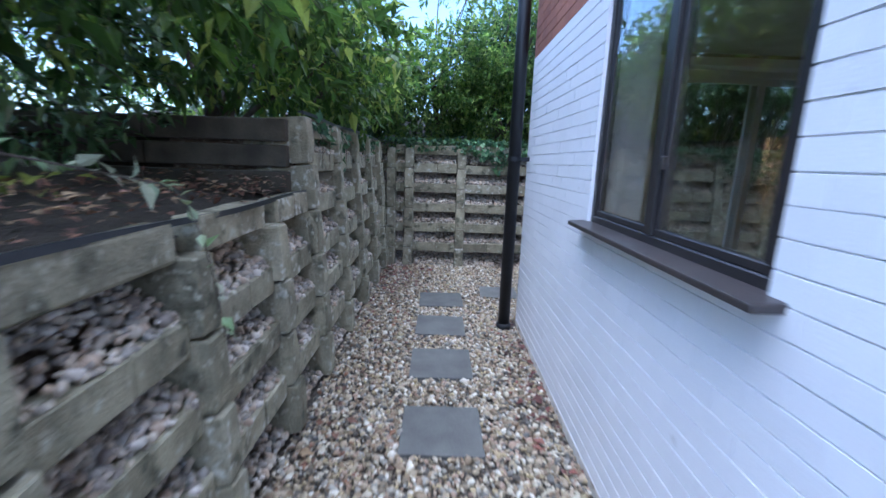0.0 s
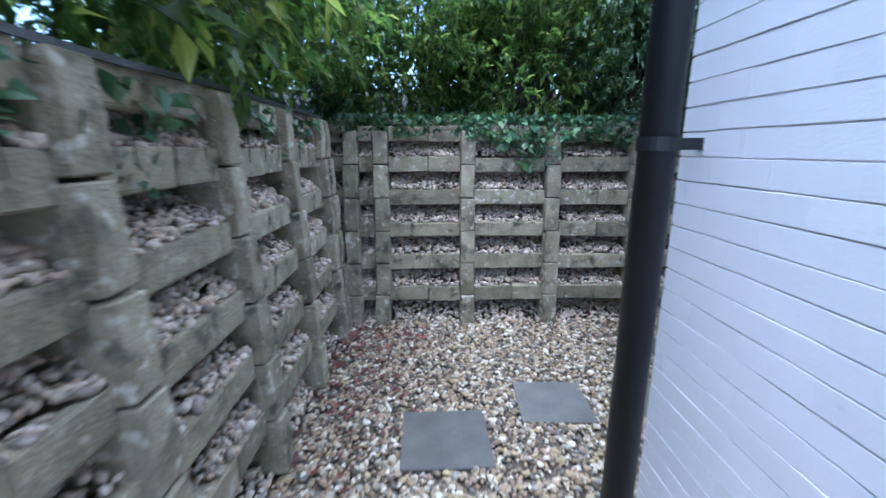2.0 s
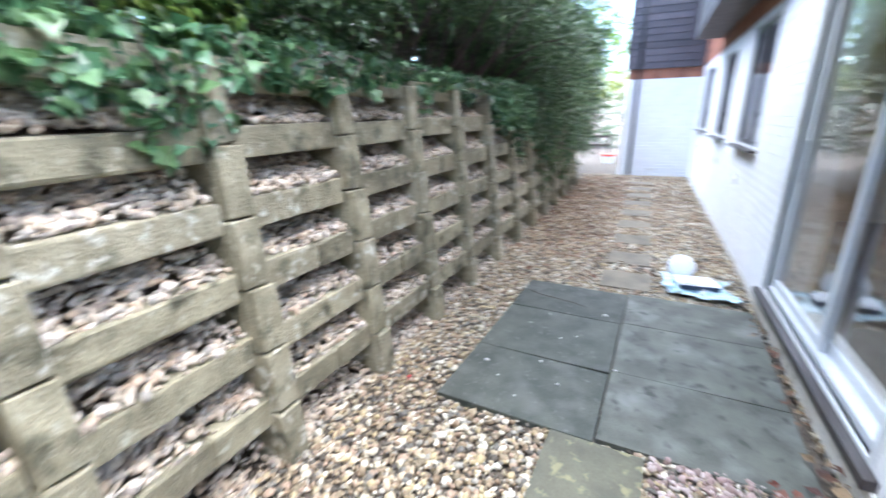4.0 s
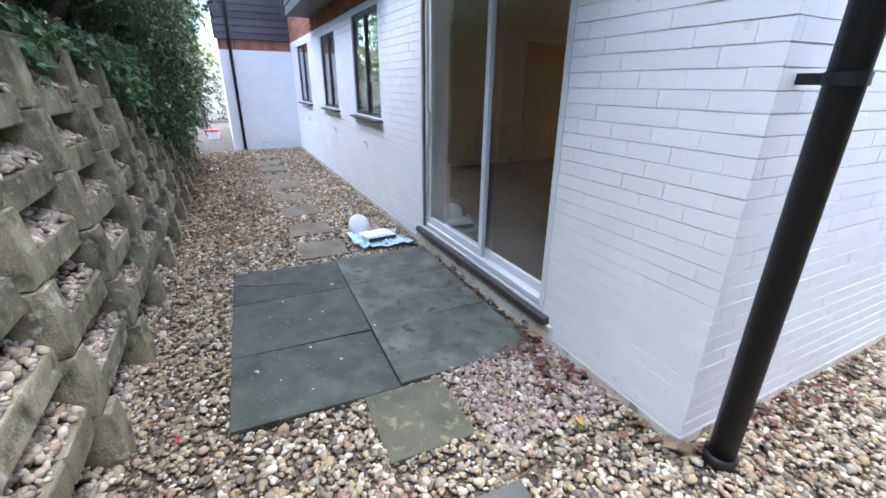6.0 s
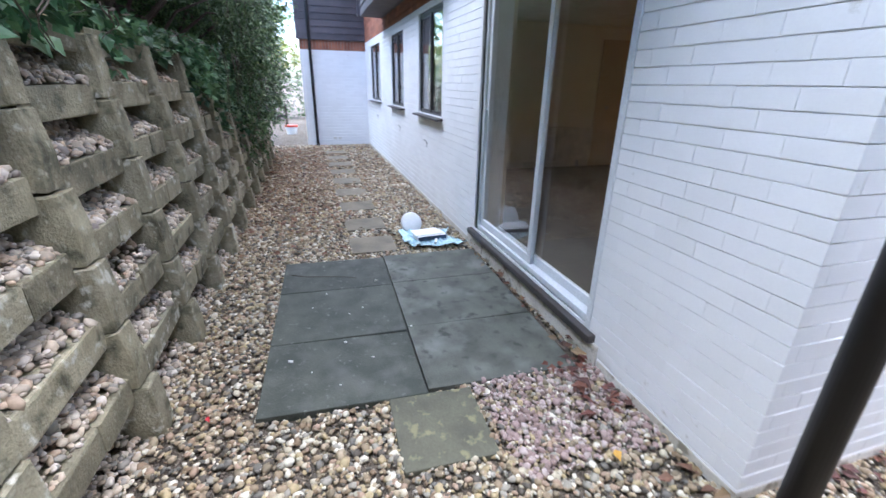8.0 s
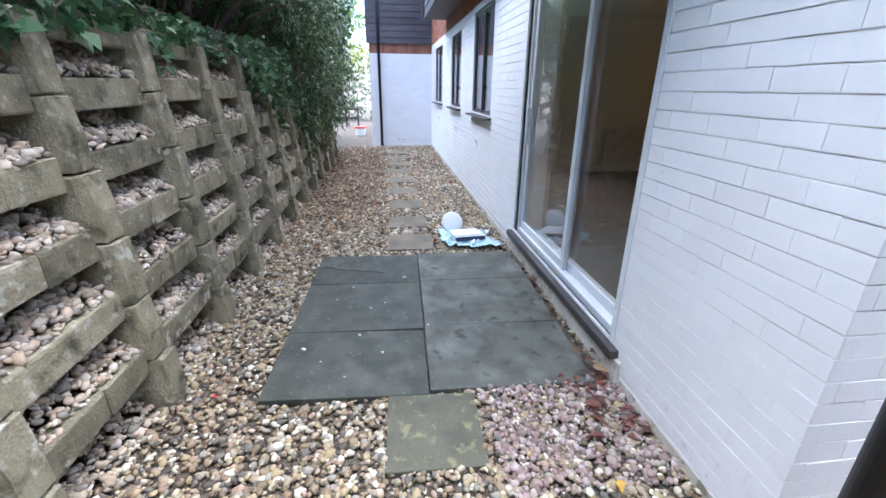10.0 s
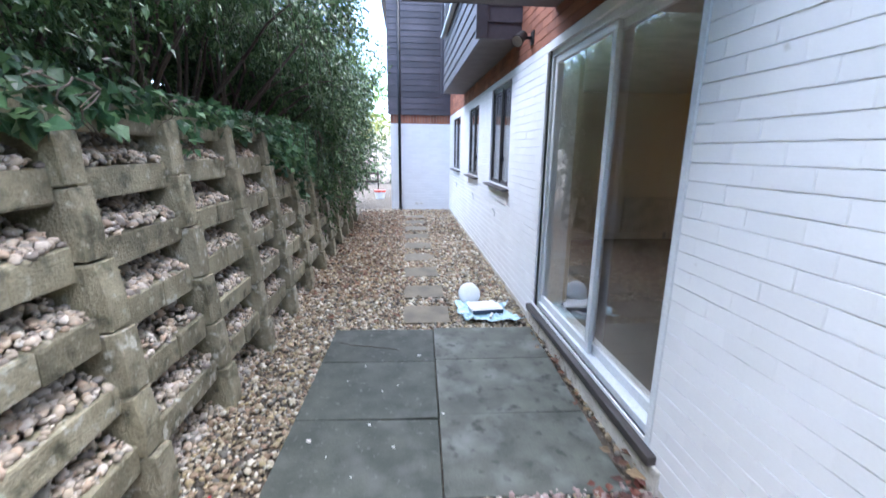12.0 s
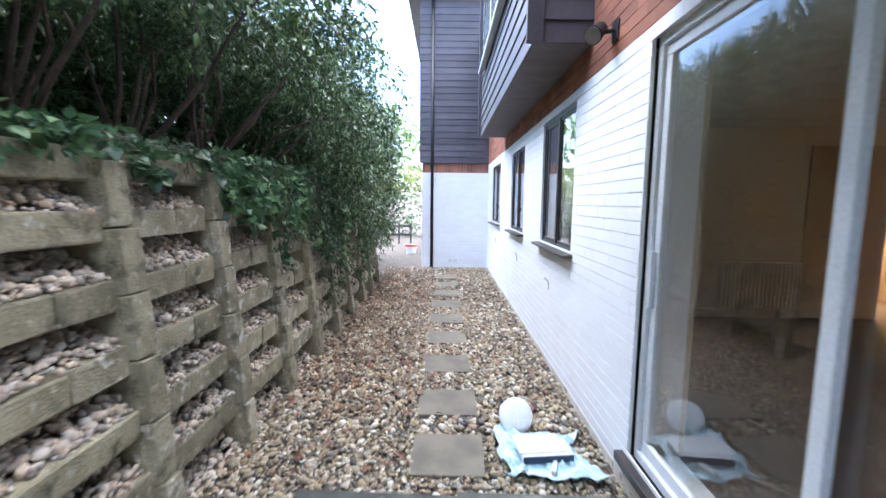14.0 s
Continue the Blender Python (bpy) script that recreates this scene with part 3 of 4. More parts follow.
add_box(bm, SX - 0.009, SX, -3.0, BY - 0.001, 0.0, 0.06, 0.003)
tagged(obj("trim_foot", bm, PLINTH), "stained painted foot of the house walls", "plinth", kind="structure")

# ---- soil pipe at the corner ----
def downpipe(name, label, x, y, z0, z1, r, brackets, wall_dir):
    p = thing(name, label, "pipe", (x, y, z0))
    part("pipe", tube([(0, 0, 0.0), (0, 0, z1 - z0)], r, 24), BLACK, p, smooth=True)
    part("collar", tube([(0, 0, 0.0), (0, 0, 0.03), (0, 0, 0.06)], r + 0.014, 24), BLACK, p, smooth=True)
    for b in brackets:
        bm = tube([(0, 0, b - z0 - 0.02), (0, 0, b - z0 + 0.02)], r + 0.006, 24)
        dx, dy = wall_dir
        lo = (min(0, dx) - 0.012 * (dx == 0), min(0, dy) - 0.012 * (dy == 0))
        hi = (max(0, dx) + 0.012 * (dx == 0), max(0, dy) + 0.012 * (dy == 0))
        add_box(bm, lo[0], hi[0], lo[1], hi[1], b - z0 - 0.018, b - z0 + 0.018)
        part("bracket", bm, BLACK, p)
    return p


downpipe("soil_pipe", "thick black plastic soil pipe on the corner of the white wall", 0.55, 3.585, 0.0, 5.3, 0.055, (1.61, 3.3), (0.14, 0))
downpipe("rain_pipe", "black plastic rain pipe on the white end wall", END_X - 0.07, 5.02, 0.0, 6.2, 0.035, (0.75, 2.0, 4.0), (0.07, 0))

# ---- bays with dark boards ----
def boarded_box(name, label, x0, x1, y1, z0, z1, sides):
    """A timber-clad box that stands out from the garden wall."""
    b = thing(name, label, "bay", (x0, BY, z0))
    part("carcass", box(0.02, x1 - x0 - 0.02, 0.0, y1 - BY - 0.02, 0.025, z1 - z0), SOFFIT, b)
    part("soffit", box(0, x1 - x0, 0.0, y1 - BY, 0, 0.022, 0.003), SOFFIT, b, "flat brown soffit board")
    step, z = 0.155, 0.0
    while z < z1 - z0 - 0.05:
        for side in sides:
            bm = bmesh.new()
            if side == "front":
                add_box(bm, -0.02, x1 - x0 + 0.02, 0, 0.02, 0, step + 0.02)
                bmesh.ops.rotate(bm, verts=bm.verts, matrix=Matrix.Rotation(radians(5), 3, "X"))
                bmesh.ops.translate(bm, verts=bm.verts, vec=(0, y1 - BY, z))
            else:
                u = 0.0 if side == "near" else x1 - x0
                s = -1 if side == "near" else 1
                add_box(bm, -0.01, 0.01, 0, y1 - BY - 0.0, 0, step + 0.02)
                bmesh.ops.rotate(bm, verts=bm.verts, matrix=Matrix.Rotation(radians(-5 * s), 3, "Y"))
                bmesh.ops.translate(bm, verts=bm.verts, vec=(u + s * 0.01, 0, z))
            part("board", bm, CLAD, b)
        z += step
    return b


BAY = boarded_box("timber_bay", "dark timber-clad bay with a brown soffit above the windows", 4.55, 8.85, 4.09, 2.70, 5.2, ("front", "near", "far"))
boarded_box("door_canopy", "dark timber-clad balcony box above the patio door", 1.35, 3.52, 4.86, 2.70, 3.7, ("front", "near", "far"))
for u in (-0.045, 4.29):
    part("corner_board", box(u, u + 0.055, 0.36, 0.475, 0.0, 2.5, 0.003), CLAD, BAY)
bw = part("bay_window", box(0.55, 3.75, 0.40, 0.462, 0.95, 2.2, 0.004), ALU, BAY, "white-framed bay window")
for u in (0.62, 1.68, 2.74):
    part("pane", box(u, u + 0.94, 0.4625, 0.466, 1.02, 2.13), GLASS, bw)
part("bay_sill", box(0.45, 3.85, 0.455, 0.52, 0.90, 0.948, 0.006), ALU, BAY, "white bay window sill")
# boards on the end wall
clad = thing("end_cladding", "dark stained weatherboards on the end wall", "cladding", (END_X, 5.26, 2.5), kind="structure")
z = 0.0
while z < 3.6:
    bm = box(-0.045, -0.025, -1.578, 0.06, 0, 0.165)
    bmesh.ops.rotate(bm, verts=bm.verts, cent=(0, 0, 0), matrix=Matrix.Rotation(radians(4), 3, "Y"))
    bmesh.ops.translate(bm, verts=bm.verts, vec=(0.0, 0, z))
    part("board", bm, CLAD, clad)
    z += 0.145

# security light
sec = thing("security_light", "small black outdoor spotlight on the red brick", "lamp", (4.12, BY, 2.62))
part("back_plate", box(-0.045, 0.045, 0, 0.02, -0.06, 0.06, 0.004), BLACK, sec)
part("arm", tube([(0, 0.02, 0), (0, 0.06, 0.0), (-0.01, 0.09, -0.01)], 0.014, 10), BLACK, sec)
bm = tube([(0.04, 0.09, 0.03), (-0.02, 0.14, -0.02), (-0.05, 0.165, -0.045)], 0.042, 16, 0.055)
part("head", bm, BLACK, sec)
bm = tube([(-0.0505, 0.1655, -0.0455), (-0.054, 0.169, -0.049)], 0.05, 16)
part("lens", bm, METAL, sec, "clouded lens")

# little overflow pipes and wires on the white wall
for x, z in ((5.45, 0.84), (7.25, 0.87), (9.7, 0.88)):
    o = thing("overflow_pipe", "thin grey overflow pipe bent out of the white wall", "pipe", (x, BY, z), group="overflow pipes")
    part("pipe", tube([(0.16, 0.0, 0.0), (0.16, 0.025, 0.0), (0.02, 0.03, 0.004), (-0.03, 0.03, -0.02), (-0.035, 0.03, -0.07)], 0.008, 8), METAL, o)
for y in (4.4, 4.52):
    vent = thing("air_brick", "small white-painted air brick low in the end wall", "vent", (END_X - 0.01, y, 0.14), group="air bricks")
    part("vent_frame", box(-0.004, 0.008, 0, 0.10, 0, 0.07, 0.002), WHITE, vent)
    for i in range(4):
        part("slat", box(-0.009, -0.004, 0.008, 0.092, 0.01 + i * 0.015, 0.018 + i * 0.015), PLINTH, vent)

# ---- paving ----
def slab(name, label, x0, x1, y0, y1, top, material, turn=0.0, group="stepping slabs", base=-0.03):
    w, d = (x1 - x0) / 2, (y1 - y0) / 2
    bm = box(-w, w, -d, d, base - top, 0, 0.006, 2)
    for v in bm.verts:
        v.co.x += RNG.uniform(-0.002, 0.002)
        v.co.y += RNG.uniform(-0.002, 0.002)
    o = obj(name, bm, material)
    o.matrix_basis = pose((x0 + x1) / 2, (y0 + y1) / 2, top, RNG.normal(0, 0.4), RNG.normal(0, 0.4), turn)
    return tagged(o, label, "paving slab", group)


STEPS = [(-0.29, 0.185, 1.73, 2.20), (-0.295, 0.18, 2.56, 3.05), (-0.295, 0.17, 3.34, 3.83), (-0.30, 0.19, 4.12, 4.60)]
for a, b, c, d in STEPS:
    slab("stepping_slab", "square grey concrete stepping slab set in gravel", a, b, c, d, 0.019, SLAB_GREY, RNG.normal(0, 0.8))
slab("stepping_slab", "square grey concrete stepping slab set askew in gravel", 0.42, 0.87, 4.47, 4.92, 0.019, SLAB_GREY, -3)
slab("stepping_slab", "square stepping slab mottled with yellow lichen before the patio", 1.165, 1.622, 4.48, 4.92, 0.02, SLAB_MOSS, -2)
for i in range(9):
    x = 3.72 + 0.69 * i + (0.11 * max(0, i - 1))
    slab("stepping_slab", "square grey-brown stepping slab in a row along the house", x, x + 0.43, 4.45, 4.90, 0.021, SLAB_TAN, RNG.normal(0, 1.0))
TW = math.tan(radians(-2.0))
for row, (a, b) in enumerate(((1.634, 2.262), (2.27, 2.965), (2.973, 3.56))):
    for y0, y1 in ((3.80, 4.692), (4.70, 5.56)):
        sh = TW * ((a + b) / 2 - 1.634)
        slab("patio_slab", "large dark damp patio slab with pale stains", a, b, max(y0 + sh, 3.73), y1 + sh, 0.028, SLAB_DARK if y0 > 4 else SLAB_PALE, -2.0, "patio slabs")


# ---- crib retaining walls ----
def header_mesh(name, height):
    """A concrete header: a tapered front with worn edges, and a tail that runs back into the bank."""
    bm = bmesh.new()
    h = height - 0.010
    lip = 0.014
    front = [(-0.06, 0), (0.06, 0), (0.068, -0.055), (0.07, -0.07), (0.07, -0.42), (-0.07, -0.42), (-0.07, -0.07), (-0.068, -0.055)]
    lo = [bm.verts.new((x + RNG.uniform(-0.004, 0.004), y + RNG.uniform(-0.004, 0.004) - (lip if i < 2 else 0), RNG.uniform(-0.003, 0.003))) for i, (x, y) in enumerate(front)]
    mid = [bm.verts.new((x + RNG.uniform(-0.004, 0.004), y + RNG.uniform(-0.004, 0.004), h * 0.5 + RNG.uniform(-0.01, 0.01))) for x, y in front]
    hi = [bm.verts.new((x + RNG.uniform(-0.004, 0.004), y + RNG.uniform(-0.004, 0.004) - (lip * 0.4 if i < 2 else 0), h + RNG.uniform(-0.004, 0.004))) for i, (x, y) in enumerate(front)]
    n = len(front)
    for r0, r1 in ((lo, mid), (mid, hi)):
        for k in range(n):
            bm.faces.new((r0[k], r0[(k + 1) % n], r1[(k + 1) % n], r1[k]))
    bm.faces.new(lo[::-1])
    bm.faces.new(hi)
    bmesh.ops.recalc_face_normals(bm, faces=bm.faces)
    sharp = [e for e in bm.edges if e.calc_face_angle(0) > 0.6]
    bmesh.ops.bevel(bm, geom=sharp, offset=0.006, segments=1, affect="EDGES")
    me = bpy.data.meshes.new(name)
    bm.to_mesh(me)
    bm.free()
    return me


def beam_mesh(name, length, height=0.135):
    """A concrete stretcher with rounded, chipped edges; x along it from 0, front at y = -0.055."""
    bm = box(0, length, -0.155, -0.055, -height / 2, height / 2, 0.012, 2)
    for v in bm.verts:
        v.co += Vector((0, RNG.uniform(-0.003, 0.003), RNG.uniform(-0.004, 0.004)))
    me = bpy.data.meshes.new(name)
    bm.to_mesh(me)
    bm.free()
    return me


PITCH = 0.297


def crib(name, label, m, posts, joints, top, batter, stone=0.034, density=430):
    """A crib wall: stacked headers at the posts, stretchers between them, stone in the gaps. Local x along, -y into the bank."""
    w = thing(name, label, "retaining wall", kind="structure")
    w.matrix_basis = m
    heads = []
    for i in range(4):
        me = header_mesh("header", PITCH)
        me.materials.append(CRIB if i % 2 else CRIB_PALE)
        heads.append(me)
    levels = [j for j in joints if j < top - 0.1]
    for p in posts:
        z = joints[0] - PITCH
        for z0 in [z, *levels]:
            o = new("header_block", heads[int(RNG.integers(4))])
            o.parent = w
            o.matrix_basis = pose(p + RNG.uniform(-0.008, 0.008), -batter * z0 + RNG.uniform(-0.007, 0.007), z0, math.degrees(batter) * 0.8, RNG.normal(0, 0.6), RNG.normal(0, 1.5))
    spans = list(zip(posts, posts[1:]))
    places = []
    cache = {}
    for a, b in spans:
        for z0 in [*levels, top - 0.07]:
            zc = z0
            length = round(b - a - 0.13, 2)
            cut = RNG.random()
            runs = [(a + 0.065, length)] if cut < 0.6 else [(a + 0.065, round(length * 0.45, 2)), (a + 0.065 + round(length * 0.45, 2) + 0.004, round(length * 0.55 - 0.004, 2))]
            for u, ln in runs:
                key = (ln, int(RNG.integers(3)))
                if key not in cache:
                    cache[key] = beam_mesh("stretcher", ln)
                    cache[key].materials.append(CRIB if key[1] else CRIB_PALE)
                o = new("stretcher", cache[key])
                o.parent = w
                o.matrix_basis = pose(u, -batter * zc + RNG.uniform(-0.006, 0.006), zc + RNG.uniform(-0.005, 0.005), RNG.normal(0, 1.0), RNG.normal(0, 0.4), 0)
        # stone heaped behind each stretcher up to the next one
        for z0 in [joints[0] - PITCH, *levels]:
            n = int(density * (b - a) / 0.62)
            u = RNG.uniform(a + 0.075, b - 0.075, n)
            d = RNG.uniform(0, 1, n) ** 0.9
            base = z0 + 0.0675 if z0 > joints[0] - 0.2 else max(z0, 0.0)
            heap = RNG.uniform(0.75, 1.1)
            places.append(np.stack([u, -0.07 - d * 0.28 - batter * z0, base + heap * d * 0.19 + RNG.uniform(-0.005, 0.012, n)], 1))
    st = pebbles("infill_stone", np.concatenate(places), stone, COBBLE, w, tilt=0.5)
    tagged(st, "pale rounded stone heaped between the stretchers", kind="stuff")
    bm = bmesh.new()
    a, b = posts[0] - 0.06, posts[-1] + 0.06
    zs = [-0.1, top - 0.05]
    add_box(bm, a, b, -0.9, -0.36, zs[0], zs[1])
    for vt in bm.verts:
        vt.co.y -= batter * max(vt.co.z, 0)
    part("packed_earth", bm, BED, w, "dark earth behind the stones")
    return w


J_BACK = [0.285 + 0.295 * k for k in range(0, 5)]
J_LEFT = [0.33 + 0.30 * k for k in range(0, 5)]
BACK_POSTS = [-1.3, -0.84] + [-0.575 + 0.777 * k for k in range(0, 14)]
crib("wall_crib_back", "grey concrete crib retaining wall filled with stones under ivy", Matrix.Translation((0, 5.945, 0)) @ pose(0, 0, 0, 0, 0, 180),
     sorted(-p for p in BACK_POSTS), J_BACK, 1.80, 0.112)
LEFT = Matrix.Translation((-0.838, 0, 0)) @ pose(0, 0, 0, 0, 0, -90)
crib("wall_crib_left", "grey concrete crib retaining wall filled with stones", LEFT, [-p for p in (5.86, 5.68, 4.92, 4.15, 3.38, 2.60)], J_LEFT, 1.84, 0.07)
crib("wall_crib_low", "lower concrete crib wall with a black membrane edge", LEFT, [-p for p in (2.60, 1.93, 1.19, 0.44, -0.31, -1.06)], J_LEFT[:3], 1.345, 0.07)


# ---- gravel ----
def scatter(n, x0, x1, y0, y1, z=(0.0, 0.012)):
    return np.stack([RNG.uniform(x0, x1, n), RNG.uniform(y0, y1, n), RNG.uniform(z[0], z[1], n)], 1)


def clear(p, rects):
    keep = np.ones(len(p), bool)
    for a, b, c, d in rects:
        keep &= ~((p[:, 0] > a) & (p[:, 0] < b) & (p[:, 1] > c) & (p[:, 1] < d))
    return p[keep]


COVER = [*STEPS, (0.43, 0.86, 4.48, 4.91), (1.17, 1.62, 4.49, 4.91), (1.64, 3.56, 3.72, 5.5)] + [
    (3.72 + 0.69 * i + 0.11 * max(0, i - 1), 4.15 + 0.69 * i + 0.11 * max(0, i - 1), 4.46, 4.89) for i in range(9)]
near = np.concatenate([scatter(20000, -0.90, SX, -0.6, BY), scatter(30000, -0.90, 4.2, BY, 6.06)])
tagged(pebbles("gravel", clear(near, COVER), 0.031, PEBBLE, flat=(0.35, 0.65)), "loose tan and brown rounded gravel over the path", "gravel", kind="stuff")
far = np.concatenate([scatter(15000, 4.2, 8.0, BY, 6.02), scatter(6000, 8.0, END_X, BY, 6.1)])
tagged(pebbles("gravel", clear(far, COVER), 0.038, PEBBLE), "loose tan gravel along the far path", "gravel", kind="stuff")
pk = scatter(900, 1.0, 1.66, BY, 4.45, (0.008, 0.02))
tagged(pebbles("gravel", pk, 0.03, PINK), "pinkish angular gravel beside the patio", "gravel", kind="stuff")


# ---- banks behind the crib walls ----
def bank(name, label, x0, x1, y0, y1, height, step=0.22):
    bm = bmesh.new()
    nx, ny = int((x1 - x0) / step), int((y1 - y0) / step)
    grid = [[bm.verts.new((x0 + (x1 - x0) * i / nx, y0 + (y1 - y0) * j / ny, 0)) for j in range(ny + 1)] for i in range(nx + 1)]
    for row in grid:
        for v in row:
            v.co.z = height(v.co.x, v.co.y) + 0.05 * noise.noise(v.co * 2.3) + 0.02 * noise.noise(v.co * 7)
    for i in range(nx):
        for j in range(ny):
            bm.faces.new((grid[i][j], grid[i + 1][j], grid[i + 1][j + 1], grid[i][j + 1]))
    return tagged(obj(name, bm, SOIL, smooth=True), label, "soil", kind="structure")


bank("ground_bank_low", "dark leaf-strewn soil behind the low crib wall", -7.0, -1.05, -4.0, 2.58, lambda x, y: 1.30 + 0.13 * (-1.08 - x))
bank("ground_bank_left", "dark soil on top of the crib wall", -7.0, -1.14, 2.58, 6.3, lambda x, y: 1.66 + 0.10 * (-1.1 - x))
bank("ground_bank_back", "dark soil bank behind the crib wall", -7.0, 14.0, 6.36, 11.0, lambda x, y: 1.64 + 0.22 * (y - 6.3))

# the return of the tall crib wall, and the black membrane along the low one
ret = thing("wall_crib_return", "end of the tall crib wall with dark stretchers above the soil", "retaining wall", kind="structure")
# their dark colour also carries the shade of the laurels above
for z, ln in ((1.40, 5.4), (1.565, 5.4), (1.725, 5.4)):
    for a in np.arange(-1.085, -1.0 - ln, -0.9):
        part("stretcher", box(a - 0.89, a, 2.465 - 0.02 * (z < 1.45), 2.565, z - 0.069, z + 0.069, 0.012, 2), CRIB_SHADE_DIRT, ret)


part("earth_backing", box(-7.0, -1.12, 2.567, 2.577, 1.25, 1.79), SOIL, ret, "dark earth behind the stretchers")


def membrane(name, label, x, z, y0, y1):
    """A thin black plastic edge that lies folded over the top of a crib wall."""
    bm = bmesh.new()
    pts = [(x + 0.008 * math.sin(5 * y), y, z + 0.006 * math.sin(3.1 * y)) for y in np.linspace(y0, y1, 40)]
    for (a, b, c), (a2, b2, c2) in zip(pts, pts[1:]):
        vs = [bm.verts.new(q) for q in ((a, b, c), (a2, b2, c2), (a2 - 0.035, b2, c2 - 0.006), (a - 0.035, b, c - 0.006), (a + 0.006, b, c - 0.022), (a2 + 0.006, b2, c2 - 0.022))]
        bm.faces.new(vs[0:4])
        bm.faces.new((vs[4], vs[5], vs[1], vs[0]))
    bmesh.ops.remove_doubles(bm, verts=bm.verts, dist=1e-4)
    bmesh.ops.solidify(bm, geom=bm.faces, thickness=0.006)
    return tagged(obj(name, bm, MEMBRANE), label, "membrane")


membrane("membrane_edge", "black plastic membrane folded over the low crib wall", -0.985, 1.35, -3.0, 2.53)
membrane("membrane_edge", "black plastic membrane folded over the tall crib wall", -1.0, 1.85, 2.55, 5.85)


# ---- shrubs ----
def shell(n, centre, radii, inner=0.45):
    d = RNG.normal(0, 1, (n, 3))
    d /= np.linalg.norm(d, axis=1)[:, None]
    r = RNG.uniform(inner ** 3, 1.06 ** 3, (n, 1)) ** (1 / 3)
    p = np.asarray(centre) + d * r * np.asarray(radii)
    lump = np.array([noise.noise(Vector(q) * 1.7) for q in p])
    p += d * (0.22 * lump)[:, None] * np.asarray(radii).mean()
    return p, d


def shrub(name, label, root, lumps, material, leaf, sprig, count, droop=0.25, width=0.42, floor=None, stems=7, category="shrub", face=None):
    """A shrub: stems from the root to its lumps, and a crown of leafy sprigs. lumps: centre, radii, number of sprigs."""
    s = thing(name, label, category, root)
    r0 = Vector(root)
    bm = bmesh.new()
    for centre, radii, n in lumps:
        for i in range(max(2, stems // len(lumps) + 1)):
            tip = Vector(centre) + Vector(radii) * 0.6 * Vector((RNG.normal(), RNG.normal(), RNG.normal())).normalized()
            mid = r0.lerp(tip, 0.5) + Vector((RNG.normal(0, 0.12), RNG.normal(0, 0.12), 0.15))
            q = [r0 + Vector((RNG.normal(0, 0.06), RNG.normal(0, 0.06), -0.05)), r0.lerp(mid, 0.5), mid, mid.lerp(tip, 0.55) + Vector((0, 0, 0.06)), tip]
            add_tube(bm, [p - r0 for p in q], 0.026, 6, 0.006)
    part("trunk", bm, BARK, s, "thin branching brown stems")
    ps, ds = [], []
    for centre, radii, n in lumps:
        p, d = shell(n, centre, radii)
        if floor is not None:
            keep = p[:, 2] > floor
            p, d = p[keep], d[keep]
        if face is not None:
            keep = face(p)
            p, d = p[keep], d[keep]
        ps.append(p)
        ds.append(d)
    p, d = np.concatenate(ps), np.concatenate(ds)
    w = d + RNG.normal(0, 0.45, d.shape) + np.array((0, 0, -droop))
    lp, lw = sprays(p, w, count, sprig)
    tagged(leaves("crown", lp - np.asarray(root), lw, leaf, leaf * width, material, s), kind="stuff")
    # twigs of the outermost sprigs
    pick = RNG.choice(len(p), min(len(p), 350), replace=False)
    bm = bmesh.new()
    wn_ = w / np.linalg.norm(w, axis=1)[:, None]
    for k in pick:
        a = Vector(p[k]) - r0
        add_tube(bm, [a - Vector(wn_[k]) * sprig * 0.5, a + Vector(wn_[k]) * sprig], 0.0025, 3)
    tagged(part("twig", bm, BARK, s), kind="stuff")
    return s


L_LABEL = "evergreen laurel with large glossy leaves leaning over the crib wall"
shrub("laurel_bush", L_LABEL, (-2.1, 0.9, 1.42), [((-1.9, 0.4, 2.75), (1.0, 1.2, 0.75), 300), ((-1.75, 1.9, 2.75), (0.95, 0.9, 0.7), 300), ((-2.6, 1.2, 3.6), (1.4, 1.6, 0.8), 260)],
      LAUREL, 0.125, 0.22, 8, 0.35)
shrub("laurel_bush", L_LABEL, (-1.9, 3.2, 1.75), [((-1.6, 3.0, 2.65), (0.8, 0.8, 0.65), 300), ((-1.35, 4.1, 2.66), (0.80, 0.8, 0.62), 360), ((-2.1, 3.6, 3.4), (1.1, 1.5, 0.7), 240)],
      LAUREL, 0.115, 0.22, 8, 0.4)
shrub("laurel_bush", L_LABEL, (-1.9, 5.2, 1.8), [((-1.5, 5.1, 2.75), (0.75, 0.8, 0.75), 460), ((-2.1, 5.8, 3.5), (1.0, 1.1, 0.8), 340), ((-1.1, 5.9, 2.6), (0.5, 0.4, 0.4), 160)],
      LIME, 0.10, 0.20, 8, 0.35)
shrub("undergrowth_bush", "low dark shrub growing on the soil behind the low wall", (-2.6, 1.6, 1.5), [((-2.5, 1.9, 1.95), (0.9, 0.6, 0.5), 260), ((-2.6, 0.4, 1.9), (0.8, 0.9, 0.45), 260), ((-3.4, 1.2, 2.2), (0.7, 1.8, 0.8), 420)],
      HEDGE, 0.10, 0.16, 7, 0.2, floor=1.5)
shrub("far_bush", "tall loose shrub with bright gaps behind the laurels", (-5.2, 2.5, 1.9), [((-5.0, -0.6, 3.2), (1.0, 1.4, 1.5), 320), ((-5.0, 1.0, 3.2), (1.0, 1.8, 1.5), 520), ((-5.0, 4.5, 3.4), (1.0, 1.8, 1.6), 420), ((-4.8, 7.5, 3.4), (1.2, 1.5, 1.6), 420)],
      LIME, 0.13, 0.25, 8, 0.2)
